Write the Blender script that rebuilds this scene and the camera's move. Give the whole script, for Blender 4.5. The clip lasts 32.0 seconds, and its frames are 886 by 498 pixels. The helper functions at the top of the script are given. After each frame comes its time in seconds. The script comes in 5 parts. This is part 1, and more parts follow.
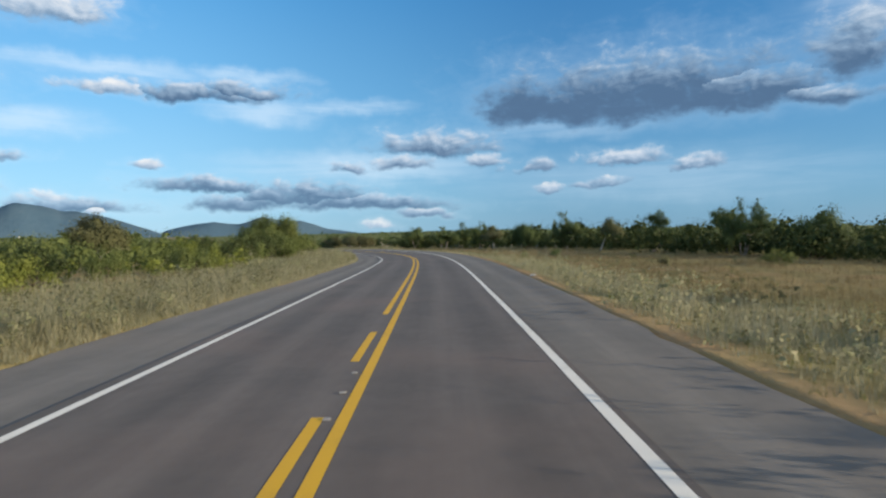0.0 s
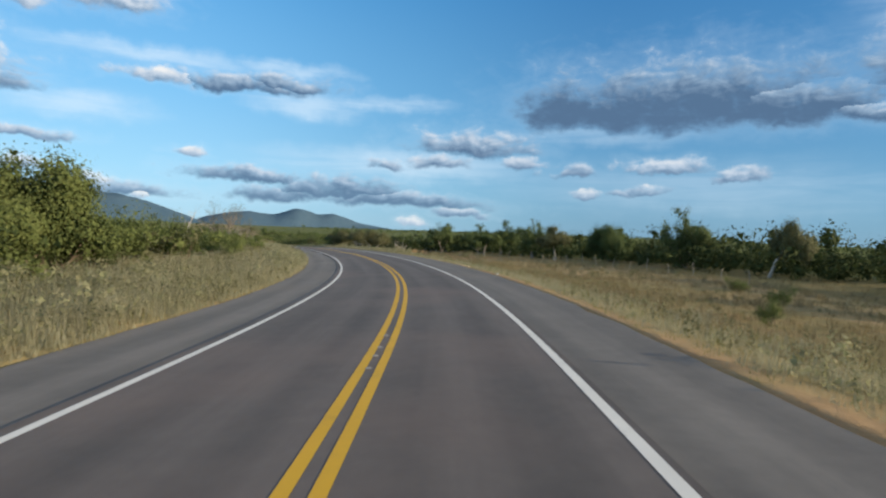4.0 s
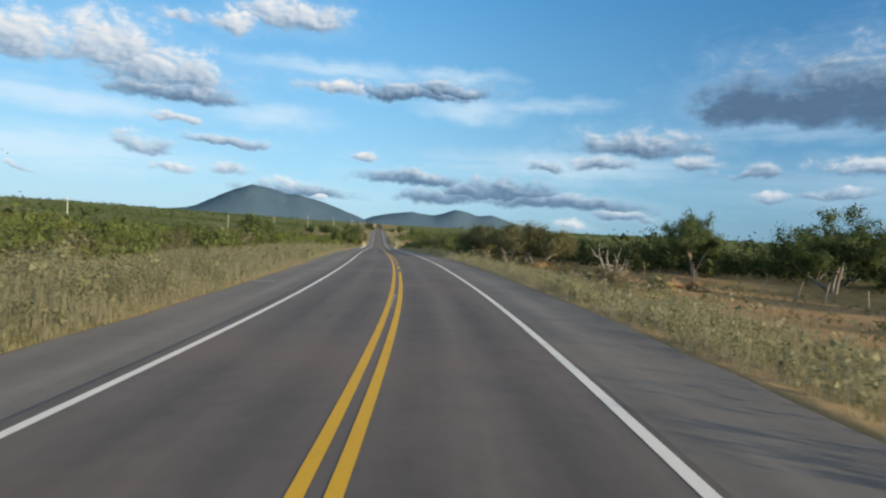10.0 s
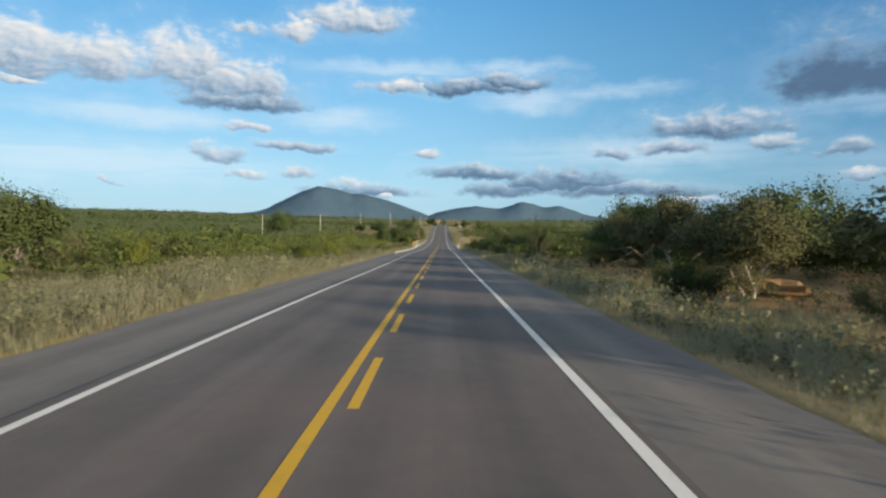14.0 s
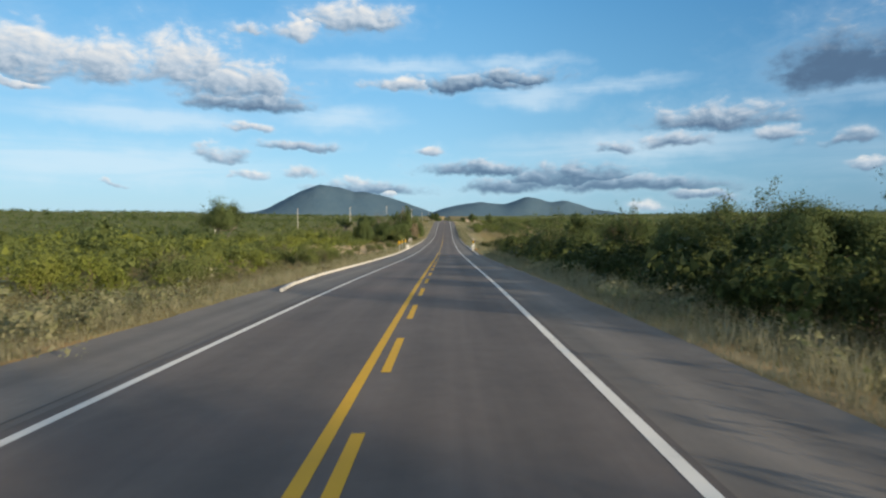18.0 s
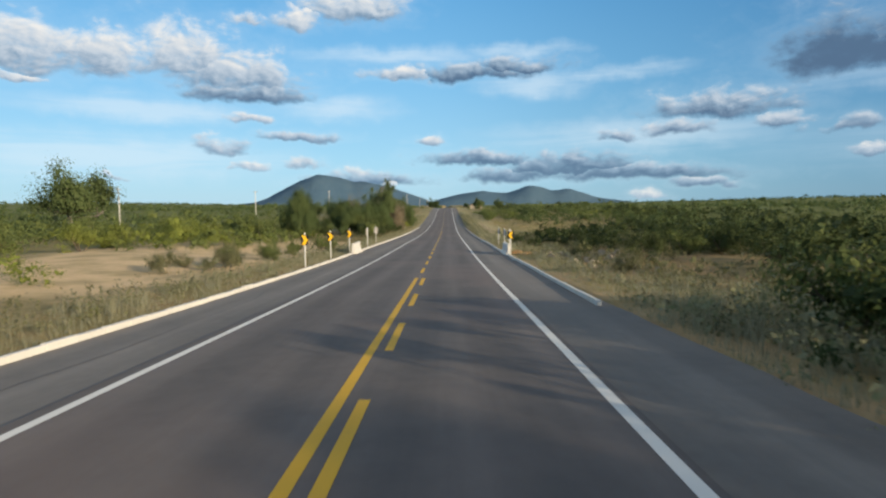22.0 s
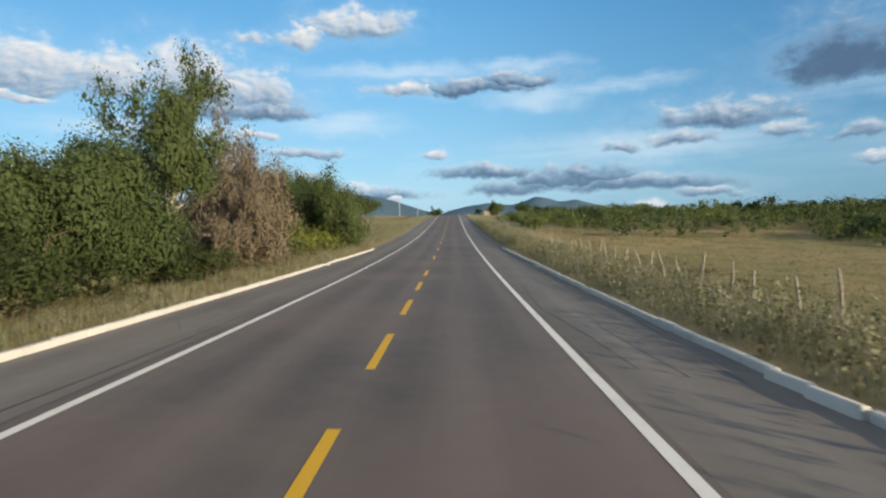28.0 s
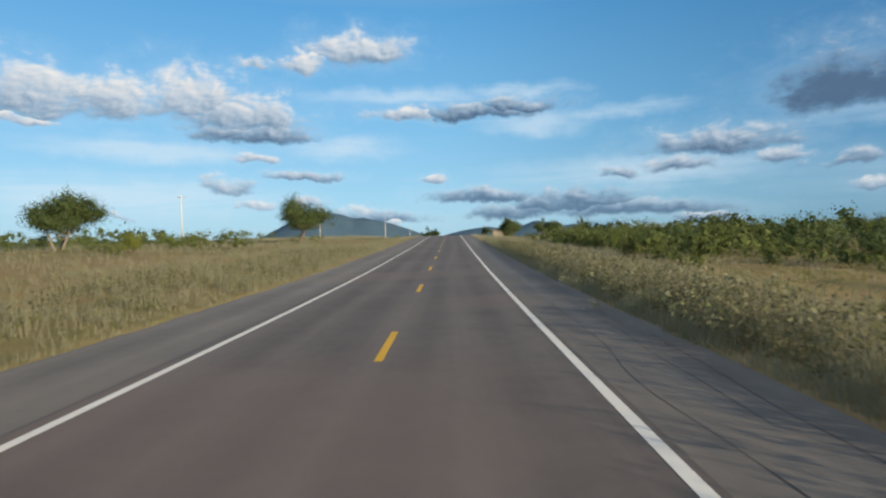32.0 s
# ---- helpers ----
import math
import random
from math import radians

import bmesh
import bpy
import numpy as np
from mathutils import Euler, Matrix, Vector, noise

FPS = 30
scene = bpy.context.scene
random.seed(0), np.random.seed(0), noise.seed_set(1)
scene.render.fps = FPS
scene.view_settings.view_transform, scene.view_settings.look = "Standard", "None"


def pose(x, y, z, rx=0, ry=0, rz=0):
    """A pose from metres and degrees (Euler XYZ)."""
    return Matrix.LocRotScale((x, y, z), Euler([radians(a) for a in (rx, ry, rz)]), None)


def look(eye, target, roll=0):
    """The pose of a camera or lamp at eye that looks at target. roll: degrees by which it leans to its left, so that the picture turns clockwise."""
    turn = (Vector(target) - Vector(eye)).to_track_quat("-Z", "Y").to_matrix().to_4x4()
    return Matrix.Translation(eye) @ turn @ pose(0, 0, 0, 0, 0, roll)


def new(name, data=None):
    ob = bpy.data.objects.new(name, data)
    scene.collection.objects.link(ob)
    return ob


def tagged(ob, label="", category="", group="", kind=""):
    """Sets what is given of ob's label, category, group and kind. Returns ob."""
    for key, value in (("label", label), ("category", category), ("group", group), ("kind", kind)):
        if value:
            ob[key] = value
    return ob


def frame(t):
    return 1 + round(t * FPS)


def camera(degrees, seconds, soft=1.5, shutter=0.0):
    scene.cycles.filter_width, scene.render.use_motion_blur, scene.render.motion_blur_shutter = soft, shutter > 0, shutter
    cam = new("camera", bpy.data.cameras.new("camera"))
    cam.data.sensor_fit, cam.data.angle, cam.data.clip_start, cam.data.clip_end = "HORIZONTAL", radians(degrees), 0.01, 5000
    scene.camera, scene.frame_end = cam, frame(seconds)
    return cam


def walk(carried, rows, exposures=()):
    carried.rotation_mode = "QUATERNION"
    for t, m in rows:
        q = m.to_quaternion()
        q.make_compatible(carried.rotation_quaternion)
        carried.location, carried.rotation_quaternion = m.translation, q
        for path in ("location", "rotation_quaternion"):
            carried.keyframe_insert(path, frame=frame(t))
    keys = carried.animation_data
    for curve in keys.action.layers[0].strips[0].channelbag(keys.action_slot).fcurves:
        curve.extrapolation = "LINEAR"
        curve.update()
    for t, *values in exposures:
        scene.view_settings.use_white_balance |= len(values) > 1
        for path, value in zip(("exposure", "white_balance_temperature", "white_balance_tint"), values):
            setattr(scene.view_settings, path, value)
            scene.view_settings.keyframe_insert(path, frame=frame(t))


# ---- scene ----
cam = camera(75.2, 32.0, soft=2.3, shutter=0.12)
PATH = [
    (0, (-41.052, -0.635, 2.241), (-36.759, 8.393, 1.972), -0.76),
    (0.5, (-38.488, 4.895, 2.222), (-34.205, 13.925, 1.897), -0.41),
    (1, (-35.836, 10.673, 2.199), (-31.604, 19.729, 1.912), 0.11),
    (1.5, (-33.133, 16.623, 2.172), (-28.929, 25.690, 1.823), 0.78),
    (2, (-30.509, 22.429, 2.141), (-26.355, 31.519, 1.792), 0.59),
    (2.5, (-27.974, 28.058, 2.106), (-23.869, 37.170, 1.776), 0.87),
    (3, (-25.550, 33.532, 2.064), (-21.549, 42.692, 1.753), 1.23),
    (3.5, (-23.247, 38.851, 2.013), (-19.345, 48.054, 1.726), 1.86),
    (5.5, (-14.622, 60.390, 1.697), (-11.307, 69.819, 1.394), 3.04),
    (6, (-12.659, 66.082, 1.604), (-9.569, 75.587, 1.281), 3.05),
    (6.5, (-10.758, 72.039, 1.513), (-7.953, 81.632, 1.196), 2.95),
    (7, (-9.008, 78.219, 1.424), (-6.420, 87.872, 1.067), 2.58),
    (7.5, (-7.369, 84.538, 1.337), (-5.037, 94.257, 1.020), 2.48),
    (8, (-5.871, 91.038, 1.251), (-3.753, 100.806, 0.942), 2.87),
    (8.5, (-4.605, 97.783, 1.158), (-2.797, 107.613, 0.828), 3.02),
    (9, (-3.465, 104.725, 1.062), (-1.913, 114.597, 0.697), 3.14),
    (9.5, (-2.423, 111.843, 0.964), (-1.063, 121.745, 0.652), 3.43),
    (10, (-1.538, 118.988, 0.858), (-0.382, 128.914, 0.491), 3.41),
    (10.5, (-0.768, 126.196, 0.748), (0.197, 136.140, 0.310), 3.10),
    (11, (-0.148, 133.518, 0.627), (0.616, 143.480, 0.207), 2.41),
    (11.5, (0.334, 141.001, 0.496), (0.891, 150.976, 0.060), 2.42),
    (12, (0.690, 148.646, 0.356), (1.123, 158.626, -0.094), 2.11),
    (12.5, (0.985, 156.466, 0.211), (1.249, 166.452, -0.242), 2.04),
    (13, (1.203, 164.413, 0.054), (1.392, 174.401, -0.399), 2.16),
    (13.5, (1.346, 172.437, -0.119), (1.397, 182.424, -0.643), 1.52),
    (14, (1.414, 180.495, -0.315), (1.432, 190.482, -0.818), 0.95),
    (14.5, (1.349, 188.545, -0.541), (1.276, 198.532, -1.049), 0.93),
    (16.5, (1.214, 220.745, -1.676), (1.049, 230.726, -2.270), 0.16),
    (17, (1.235, 228.795, -1.971), (1.132, 238.781, -2.493), 0.44),
    (17.5, (1.262, 236.845, -2.243), (1.177, 246.824, -2.878), 0.42),
    (18, (1.289, 244.895, -2.491), (1.228, 254.879, -3.046), -0.04),
    (18.5, (1.335, 252.945, -2.739), (1.230, 262.928, -3.321), -0.58),
    (19, (1.381, 260.995, -3.001), (1.275, 270.974, -3.636), 0.04),
    (19.5, (1.413, 269.045, -3.286), (1.285, 279.022, -3.957), -0.36),
    (20, (1.445, 277.120, -3.606), (1.333, 287.097, -4.276), 0.05),
    (20.5, (1.438, 285.245, -3.951), (1.305, 295.217, -4.689), 0.10),
    (21, (1.432, 293.395, -4.300), (1.265, 303.369, -5.006), 0.26),
    (21.5, (1.425, 301.545, -4.650), (1.302, 311.514, -5.427), 0.32),
    (22, (1.417, 309.695, -4.991), (1.330, 319.668, -5.720), -0.54),
    (22.5, (1.425, 317.851, -5.321), (1.309, 327.824, -6.048), -0.39),
    (23, (1.433, 326.020, -5.642), (1.295, 335.995, -6.341), 0.20),
    (23.5, (1.439, 334.201, -5.953), (1.311, 344.175, -6.668), -0.16),
    (24, (1.445, 342.395, -6.236), (1.271, 352.374, -6.864), -0.30),
    (24.5, (1.401, 350.589, -6.486), (1.253, 360.566, -7.144), -0.47),
    (25, (1.355, 358.770, -6.700), (1.215, 368.746, -7.380), 0.76),
    (25.5, (1.317, 366.939, -6.891), (1.162, 376.930, -7.282), 1.08),
    (27.5, (1.398, 399.489, -7.659), (1.216, 409.478, -8.100), -0.62),
    (28, (1.442, 407.595, -7.826), (1.259, 417.581, -8.316), -1.39),
    (28.5, (1.433, 415.701, -7.970), (1.262, 425.690, -8.414), -0.72),
    (29, (1.421, 423.820, -8.091), (1.257, 433.809, -8.523), -0.46),
    (29.5, (1.408, 431.951, -8.179), (1.224, 441.942, -8.566), -0.82),
    (30, (1.396, 440.095, -8.225), (1.204, 450.090, -8.493), -0.67),
    (30.5, (1.414, 448.239, -8.232), (1.245, 458.236, -8.424), -1.33),
    (31, (1.436, 456.370, -8.207), (1.242, 466.367, -8.319), -0.29),
    (31.5, (1.423, 464.489, -8.150), (1.252, 474.486, -8.334), -0.60),
    (32, (1.414, 472.595, -8.066), (1.261, 482.593, -8.150), -1.04),
]
walk(cam, [(t, look(eye, target, roll)) for t, eye, target, roll in PATH], [(0, 0.49, 6900, 10), (6, 0.50, 7080, 10), (10, 0.48, 7250, 10), (14, 0.44, 7300, 10), (27, 0.43, 7270, 10), (29, 0.46, 7250, 10), (32, 0.36, 7230, 10)])

# ---- light ----
SUN = Vector((0.74, -0.64, 0.21)).normalized()
sun_data = bpy.data.lights.new("sun", "SUN")
sun_data.energy, sun_data.angle, sun_data.color = 4.8, radians(1.2), (1.0, 0.86, 0.66)
sun = new("sun", sun_data)
sun.matrix_world = look((0, 0, 60), Vector((0, 0, 60)) - SUN)


# ---- node helpers ----
class Net:
    """A small writer of node trees."""

    def __init__(self, tree):
        self.tree = tree

    def add(self, kind):
        return self.tree.nodes.new(kind)

    def link(self, a, b):
        self.tree.links.new(a, b)

    def put(self, socket, value):
        if hasattr(value, "is_output"):
            self.tree.links.new(value, socket)
        else:
            socket.default_value = value

    def math(self, op, a, b=0.0, c=0.0, clamp=False):
        node = self.add("ShaderNodeMath")
        node.operation, node.use_clamp = op, clamp
        for socket, value in zip(node.inputs, (a, b, c)):
            self.put(socket, value)
        return node.outputs[0]

    def mix(self, fac, a, b, blend="MIX"):
        node = self.add("ShaderNodeMix")
        node.data_type, node.blend_type = "RGBA", blend
        self.put(node.inputs["Factor"], fac)
        for socket, value in ((node.inputs[6], a), (node.inputs[7], b)):
            self.put(socket, (*value, 1) if isinstance(value, tuple) and len(value) == 3 else value)
        return node.outputs[2]

    def ramp(self, fac, stops):
        node = self.add("ShaderNodeValToRGB")
        els = node.color_ramp.elements
        while len(els) < len(stops):
            els.new(0.5)
        for el, (at, col) in zip(els, stops):
            el.position = at
            el.color = (*col, 1) if isinstance(col, tuple) else (col, col, col, 1)
        self.put(node.inputs[0], fac)
        return node.outputs[0]

    def noise(self, vector, scale, detail=4.0, rough=0.55, distort=0.0):
        node = self.add("ShaderNodeTexNoise")
        self.put(node.inputs["Vector"], vector)
        node.inputs["Scale"].default_value, node.inputs["Detail"].default_value = scale, detail
        node.inputs["Roughness"].default_value, node.inputs["Distortion"].default_value = rough, distort
        return node.outputs[0]

    def xyz(self, x, y, z):
        node = self.add("ShaderNodeCombineXYZ")
        for socket, value in zip(node.inputs, (x, y, z)):
            self.put(socket, value)
        return node.outputs[0]

    def smooth(self, value, low, high, out0=0.0, out1=1.0):
        node = self.add("ShaderNodeMapRange")
        node.interpolation_type = "SMOOTHSTEP"
        for socket, v in zip(node.inputs, (value, low, high, out0, out1)):
            self.put(socket, v)
        return node.outputs[0]


# ---- sky: clear evening blue with banks of cumulus and thin veils ----
# clouds as azimuth and elevation of the middle, half width and half height in degrees, and how lit (+) or shaded (-) they are
BANK_LEFT = [(-35.5, 13.1, 4.9, 2.3, .1), (-30, 13.2, 5, 2.1, .1), (-24.2, 13.9, 5.3, 2.5, .15), (-20, 12.6, 6.1, 2.1, .05),
             (-19, 10.9, 5.6, 1.1, -.2), (-37, 10.7, 2.6, .4, .2), (-9, 18.6, 5, 1.6, .1), (-13.8, 17.4, 2.2, 1.1, .2), (-18.4, 17, 2, .6, .2)]
ROW_MIDDLE = [(-4.1, 12.8, 4.7, .8, .1), (1.9, 13, 6.8, .9, -.25), (6.9, 13.5, 4.8, .8, -.25), (-18.6, 8.5, 2.4, .6, .15), (-21.1, 5.9, 2.9, .9, 0),
              (-13.9, 6.8, 4, .5, -.1), (-18.9, 4.1, 1.4, .6, .2), (-14, 4.2, 2.4, .7, .1), (-8.6, 3.5, 1.7, .5, .2), (-1.7, 6.5, 1.4, .5, .1), (-29.9, 2.8, .8, .4, .2)]
ROW_LOW = [(3.6, 4.8, 6.3, .8, -.28), (11.3, 4.1, 7.4, 1.3, -.36), (5.9, 3.2, 4.5, 1.0, -.36), (17.6, 3.2, 8.6, 1.0, -.34), (-7.6, 2.8, 6, .8, -.28),
           (19.1, 1.1, 1.6, .5, .2), (-5.3, 2.2, 1.1, .4, .25), (23.9, 2.1, 2.9, .5, -.1)]
BANK_RIGHT = [(24.6, 9.1, 6.2, 1.4, -0.19), (21.4, 7, 3.5, .8, -0.14), (29.9, 7.3, 2.1, .8, -0.04), (34.6, 6.4, 2.4, .7, -0.14), (16, 6.5, 1.6, .6, -0.14),
              (43, 7.1, 3.7, .8, -0.04), (48.4, 6.3, 2.5, .7, -0.09), (41.5, 4.9, 2.8, .6, -0.14), (36.5, 4.4, 1.4, .5, -0.04)]
BANK_DARK = [(44.6, 13.4, 12, 3.2, -.52), (40, 12.4, 8.5, 2.5, -.6), (52.1, 12.3, 8.4, 2.1, -.47), (33.6, 12.7, 4.6, 2.6, -.66), (61, 15.2, 3.4, 3.2, -.3),
             (58.4, 11.3, 4.5, 1.1, -.3), (75, 16, 9, 3, 0), (95, 12, 10, 2.5, .1), (-58, 14, 10, 3, .1), (-80, 10, 9, 2, .1)]
VEILS = [(8.5, 11.7, 8.4, 1.7), (7.4, 14.7, 7.5, .5), (-10.7, 9.5, 8.5, 1.5), (-27, 8.7, 14, 1.4), (-5.2, 14.3, 15, 1.1), (16.4, 12.3, 9.5, .5), (37.3, 9.8, 15, 1.2),
         (62, 17, 8, 6), (20, 6.5, 22, 2.0), (46, 5, 26, 3.0), (-30, 4.5, 22, 2.4)]
world = bpy.data.worlds.new("sky")
scene.world = world
world.use_nodes = True
world.node_tree.nodes.clear()
N = Net(world.node_tree)
sky = N.add("ShaderNodeTexSky")
sky.sky_type, sky.sun_disc = "NISHITA", False
sky.sun_elevation, sky.sun_rotation = math.asin(SUN.z), math.atan2(SUN.x, SUN.y)
sky.air_density, sky.dust_density, sky.ozone_density = 1.0, 0.4, 2.5
way = N.add("ShaderNodeTexCoord").outputs["Generated"]
part_xyz = N.add("ShaderNodeSeparateXYZ")
N.link(way, part_xyz.inputs[0])
azimuth = N.math("MULTIPLY", N.math("ARCTAN2", part_xyz.outputs[0], part_xyz.outputs[1]), 180 / math.pi)
height = N.math("MULTIPLY", N.math("ARCSINE", part_xyz.outputs[2]), 180 / math.pi)
flat = N.xyz(N.math("MULTIPLY", azimuth, 0.42), N.math("MULTIPLY", height, 0.70), 0.0)
billow = N.noise(flat, 0.9, 8, 0.60, 0.35)
fluff = N.noise(flat, 3.6, 5, 0.62)
wobble = N.math("MULTIPLY", N.math("SUBTRACT", N.noise(flat, 0.55, 4, 0.55), 0.5), 6.5)
az_w = N.math("ADD", azimuth, wobble)
lift = N.math("MULTIPLY", N.math("SUBTRACT", N.noise(N.xyz(N.math("MULTIPLY", azimuth, 0.42), N.math("MULTIPLY", height, 0.4), 7.0), 0.8, 4, 0.55), 0.5), 2.2)
height_w = N.math("ADD", height, lift)
body, tone = -9.0, 0.0
for a, e, ra, re, lit in BANK_LEFT + ROW_MIDDLE + ROW_LOW + BANK_RIGHT + BANK_DARK:
    u = N.math("MULTIPLY", N.math("SUBTRACT", az_w, a), 1 / ra)
    v = N.math("MULTIPLY", N.math("SUBTRACT", height_w, e - re * 0.35), 1 / (re * 1.25))
    v2 = N.math("MAXIMUM", v, N.math("MULTIPLY", v, -1.9))
    d = N.math("SUBTRACT", 1.0, N.math("SQRT", N.math("MULTIPLY_ADD", u, u, N.math("MULTIPLY", v2, v2))))
    d = N.math("MINIMUM", d, 0.55)
    shade = N.math("MULTIPLY_ADD", v, 0.55, lit)
    if body == -9.0:
        body, tone = d, shade
    else:
        over = N.math("GREATER_THAN", d, body)
        tone = N.math("ADD", tone, N.math("MULTIPLY", over, N.math("SUBTRACT", shade, tone)))
        body = N.math("MAXIMUM", body, d)
calm = N.smooth(tone, -0.05, -0.5, 1.0, 0.42)
edge = N.math("ADD", body, N.math("MULTIPLY", N.math("MULTIPLY", N.math("SUBTRACT", billow, 0.5), 1.9), calm))
edge = N.math("ADD", edge, N.math("MULTIPLY", N.math("SUBTRACT", fluff, 0.5), 0.45))
cover = N.math("MULTIPLY", N.smooth(edge, -0.22, 0.58), N.smooth(height, 0.5, 8.0, 0.80, 1.0))
mist = N.smooth(edge, -0.95, 0.25, 0.0, 0.13)
shifted = N.xyz(N.math("MULTIPLY_ADD", azimuth, 0.42, 0.16), N.math("MULTIPLY_ADD", height, 0.70, 0.20), 0.0)
relief = N.math("MULTIPLY", N.math("SUBTRACT", billow, N.noise(shifted, 0.9, 8, 0.60, 0.35)), 1.2)
light = N.math("ADD", N.math("ADD", tone, N.math("MULTIPLY", relief, calm)), 0.40)
cloud_colour = N.ramp(light, [(0.0, (0.075, 0.148, 0.270)), (0.3, (0.215, 0.335, 0.50)), (0.62, (0.44, 0.55, 0.70)), (1.0, (0.72, 0.76, 0.82))])
veil = 0.0
for a, e, ra, re in VEILS:
    u = N.math("MULTIPLY", N.math("SUBTRACT", az_w, a), 1 / ra)
    v = N.math("MULTIPLY", N.math("SUBTRACT", height_w, e), 1 / max(re * 1.25, 1.1))
    d = N.math("SUBTRACT", 1.0, N.math("SQRT", N.math("MULTIPLY_ADD", u, u, N.math("MULTIPLY", v, v))), clamp=True)
    veil = d if veil == 0.0 else N.math("MAXIMUM", veil, d)
streaks = N.noise(N.xyz(N.math("MULTIPLY", azimuth, 0.06), N.math("MULTIPLY", height, 0.55), 3.0), 1.5, 6, 0.6, 0.6)
veil = N.math("MULTIPLY", N.smooth(N.math("MULTIPLY", veil, streaks), 0.0, 0.52), N.smooth(azimuth, 16.0, 34.0, 0.55, 0.25))
base = N.mix(1.0, sky.outputs[0], (0.10, 0.125, 0.165), "MULTIPLY")
# the whitish last stop lies above the view, added to whiten the fill light
clear = N.ramp(N.math("MULTIPLY", height, 1 / 40.0), [(0.0, (0.37, 0.63, 0.86)), (0.12, (0.29, 0.61, 0.89)), (0.3, (0.18, 0.50, 0.85)), (0.55, (0.085, 0.36, 0.74)), (1.0, (0.48, 0.50, 0.54))])
clear = N.mix(N.smooth(azimuth, -6.0, 26.0, 0.0, 1.0), clear, N.mix(1.0, clear, (0.60, 0.70, 0.75), "MULTIPLY"))
clear = N.mix(N.smooth(azimuth, 18.0, 40.0), clear, N.mix(1.0, clear, (0.67, 0.75, 0.81), "MULTIPLY"))
base = N.mix(0.85, base, clear)
base = N.mix(N.math("MAXIMUM", veil, mist), base, (0.60, 0.76, 0.93))
col = N.mix(cover, base, cloud_colour)
ground_dark = N.smooth(height, -1.5, -5.0)
col = N.mix(ground_dark, col, (0.16, 0.14, 0.09))
back = N.add("ShaderNodeBackground")
N.link(col, back.inputs[0])
back.inputs[1].default_value = 0.85
N.link(back.outputs[0], N.add("ShaderNodeOutputWorld").inputs[0])

# ---- materials ----
def matter(name, rough=0.9, spec=0.3):
    m = bpy.data.materials.new(name)
    m.use_nodes = True
    net = Net(m.node_tree)
    bsdf = m.node_tree.nodes["Principled BSDF"]
    bsdf.inputs["Roughness"].default_value = rough
    bsdf.inputs["Specular IOR Level"].default_value = spec
    net.bsdf = bsdf
    net.place = net.add("ShaderNodeNewGeometry").outputs["Position"]
    return m, net


def finish(net, colour, height=None, strength=0.4, distance=0.02):
    net.put(net.bsdf.inputs["Base Color"], (*colour, 1) if isinstance(colour, tuple) and len(colour) == 3 else colour)
    if height is not None:
        bump = net.add("ShaderNodeBump")
        bump.inputs["Strength"].default_value, bump.inputs["Distance"].default_value = strength, distance
        net.link(height, bump.inputs["Height"])
        net.link(bump.outputs[0], net.bsdf.inputs["Normal"])


def paved(name, low, high, patch, grain=180.0):
    """Asphalt: stones, worn wheel tracks, long stains along the drive and patches."""
    m, n = matter(name, 0.8, 0.4)
    uv = n.add("ShaderNodeUVMap")
    uv.uv_map = "road"
    sep = n.add("ShaderNodeSeparateXYZ")
    n.link(uv.outputs[0], sep.inputs[0])
    along, across = sep.outputs[0], sep.outputs[1]
    streak = n.noise(n.xyz(n.math("MULTIPLY", along, 0.05), n.math("MULTIPLY", across, 1.4), 0.0), 1.0, 5, 0.6)
    blotch = n.noise(n.place, 0.35, 6, 0.6)
    stones = n.noise(n.place, grain, 2, 0.6)
    wide = n.noise(n.place, 2.6, 5, 0.65)
    tone = n.math("ADD", n.math("MULTIPLY", streak, 0.45), n.math("ADD", n.math("MULTIPLY", blotch, 0.3), n.math("MULTIPLY", wide, 0.25)))
    wheel = n.math("MULTIPLY", n.math("COSINE", n.math("MULTIPLY", across, 3.9)), n.math("MULTIPLY", streak, 0.14))
    col = n.ramp(n.math("ADD", tone, wheel), [(0.3, low), (0.7, high)])
    col = n.mix(n.smooth(n.noise(n.place, 0.12, 3, 0.5), 0.5, 0.68, 0.0, 0.5), col, patch)
    col = n.mix(n.math("MULTIPLY", stones, 0.5), col, n.mix(1.0, col, (1.9, 1.9, 1.9), "MULTIPLY"))
    finish(n, col, stones, 0.35, 0.006)
    return m


ASPHALT = paved("asphalt", (0.060, 0.053, 0.051), (0.130, 0.112, 0.104), (0.150, 0.112, 0.098))
SHOULDER = paved("shoulder_asphalt", (0.088, 0.081, 0.076), (0.178, 0.162, 0.147), (0.160, 0.138, 0.120), 140.0)


def paint(name, colour, worn, amount):
    m, n = matter(name, 0.7, 0.4)
    fine = n.noise(n.place, 60.0, 4, 0.7)
    broad = n.noise(n.place, 1.3, 4, 0.6)
    wear = n.smooth(n.math("MULTIPLY_ADD", broad, 0.6, n.math("MULTIPLY", fine, 0.55)), 0.60, 0.80, 0.0, amount)
    col = n.mix(wear, n.mix(n.noise(n.place, 0.8, 3), colour, tuple(c * 0.82 for c in colour)), worn)
    finish(n, col, fine, 0.2, 0.003)
    return m


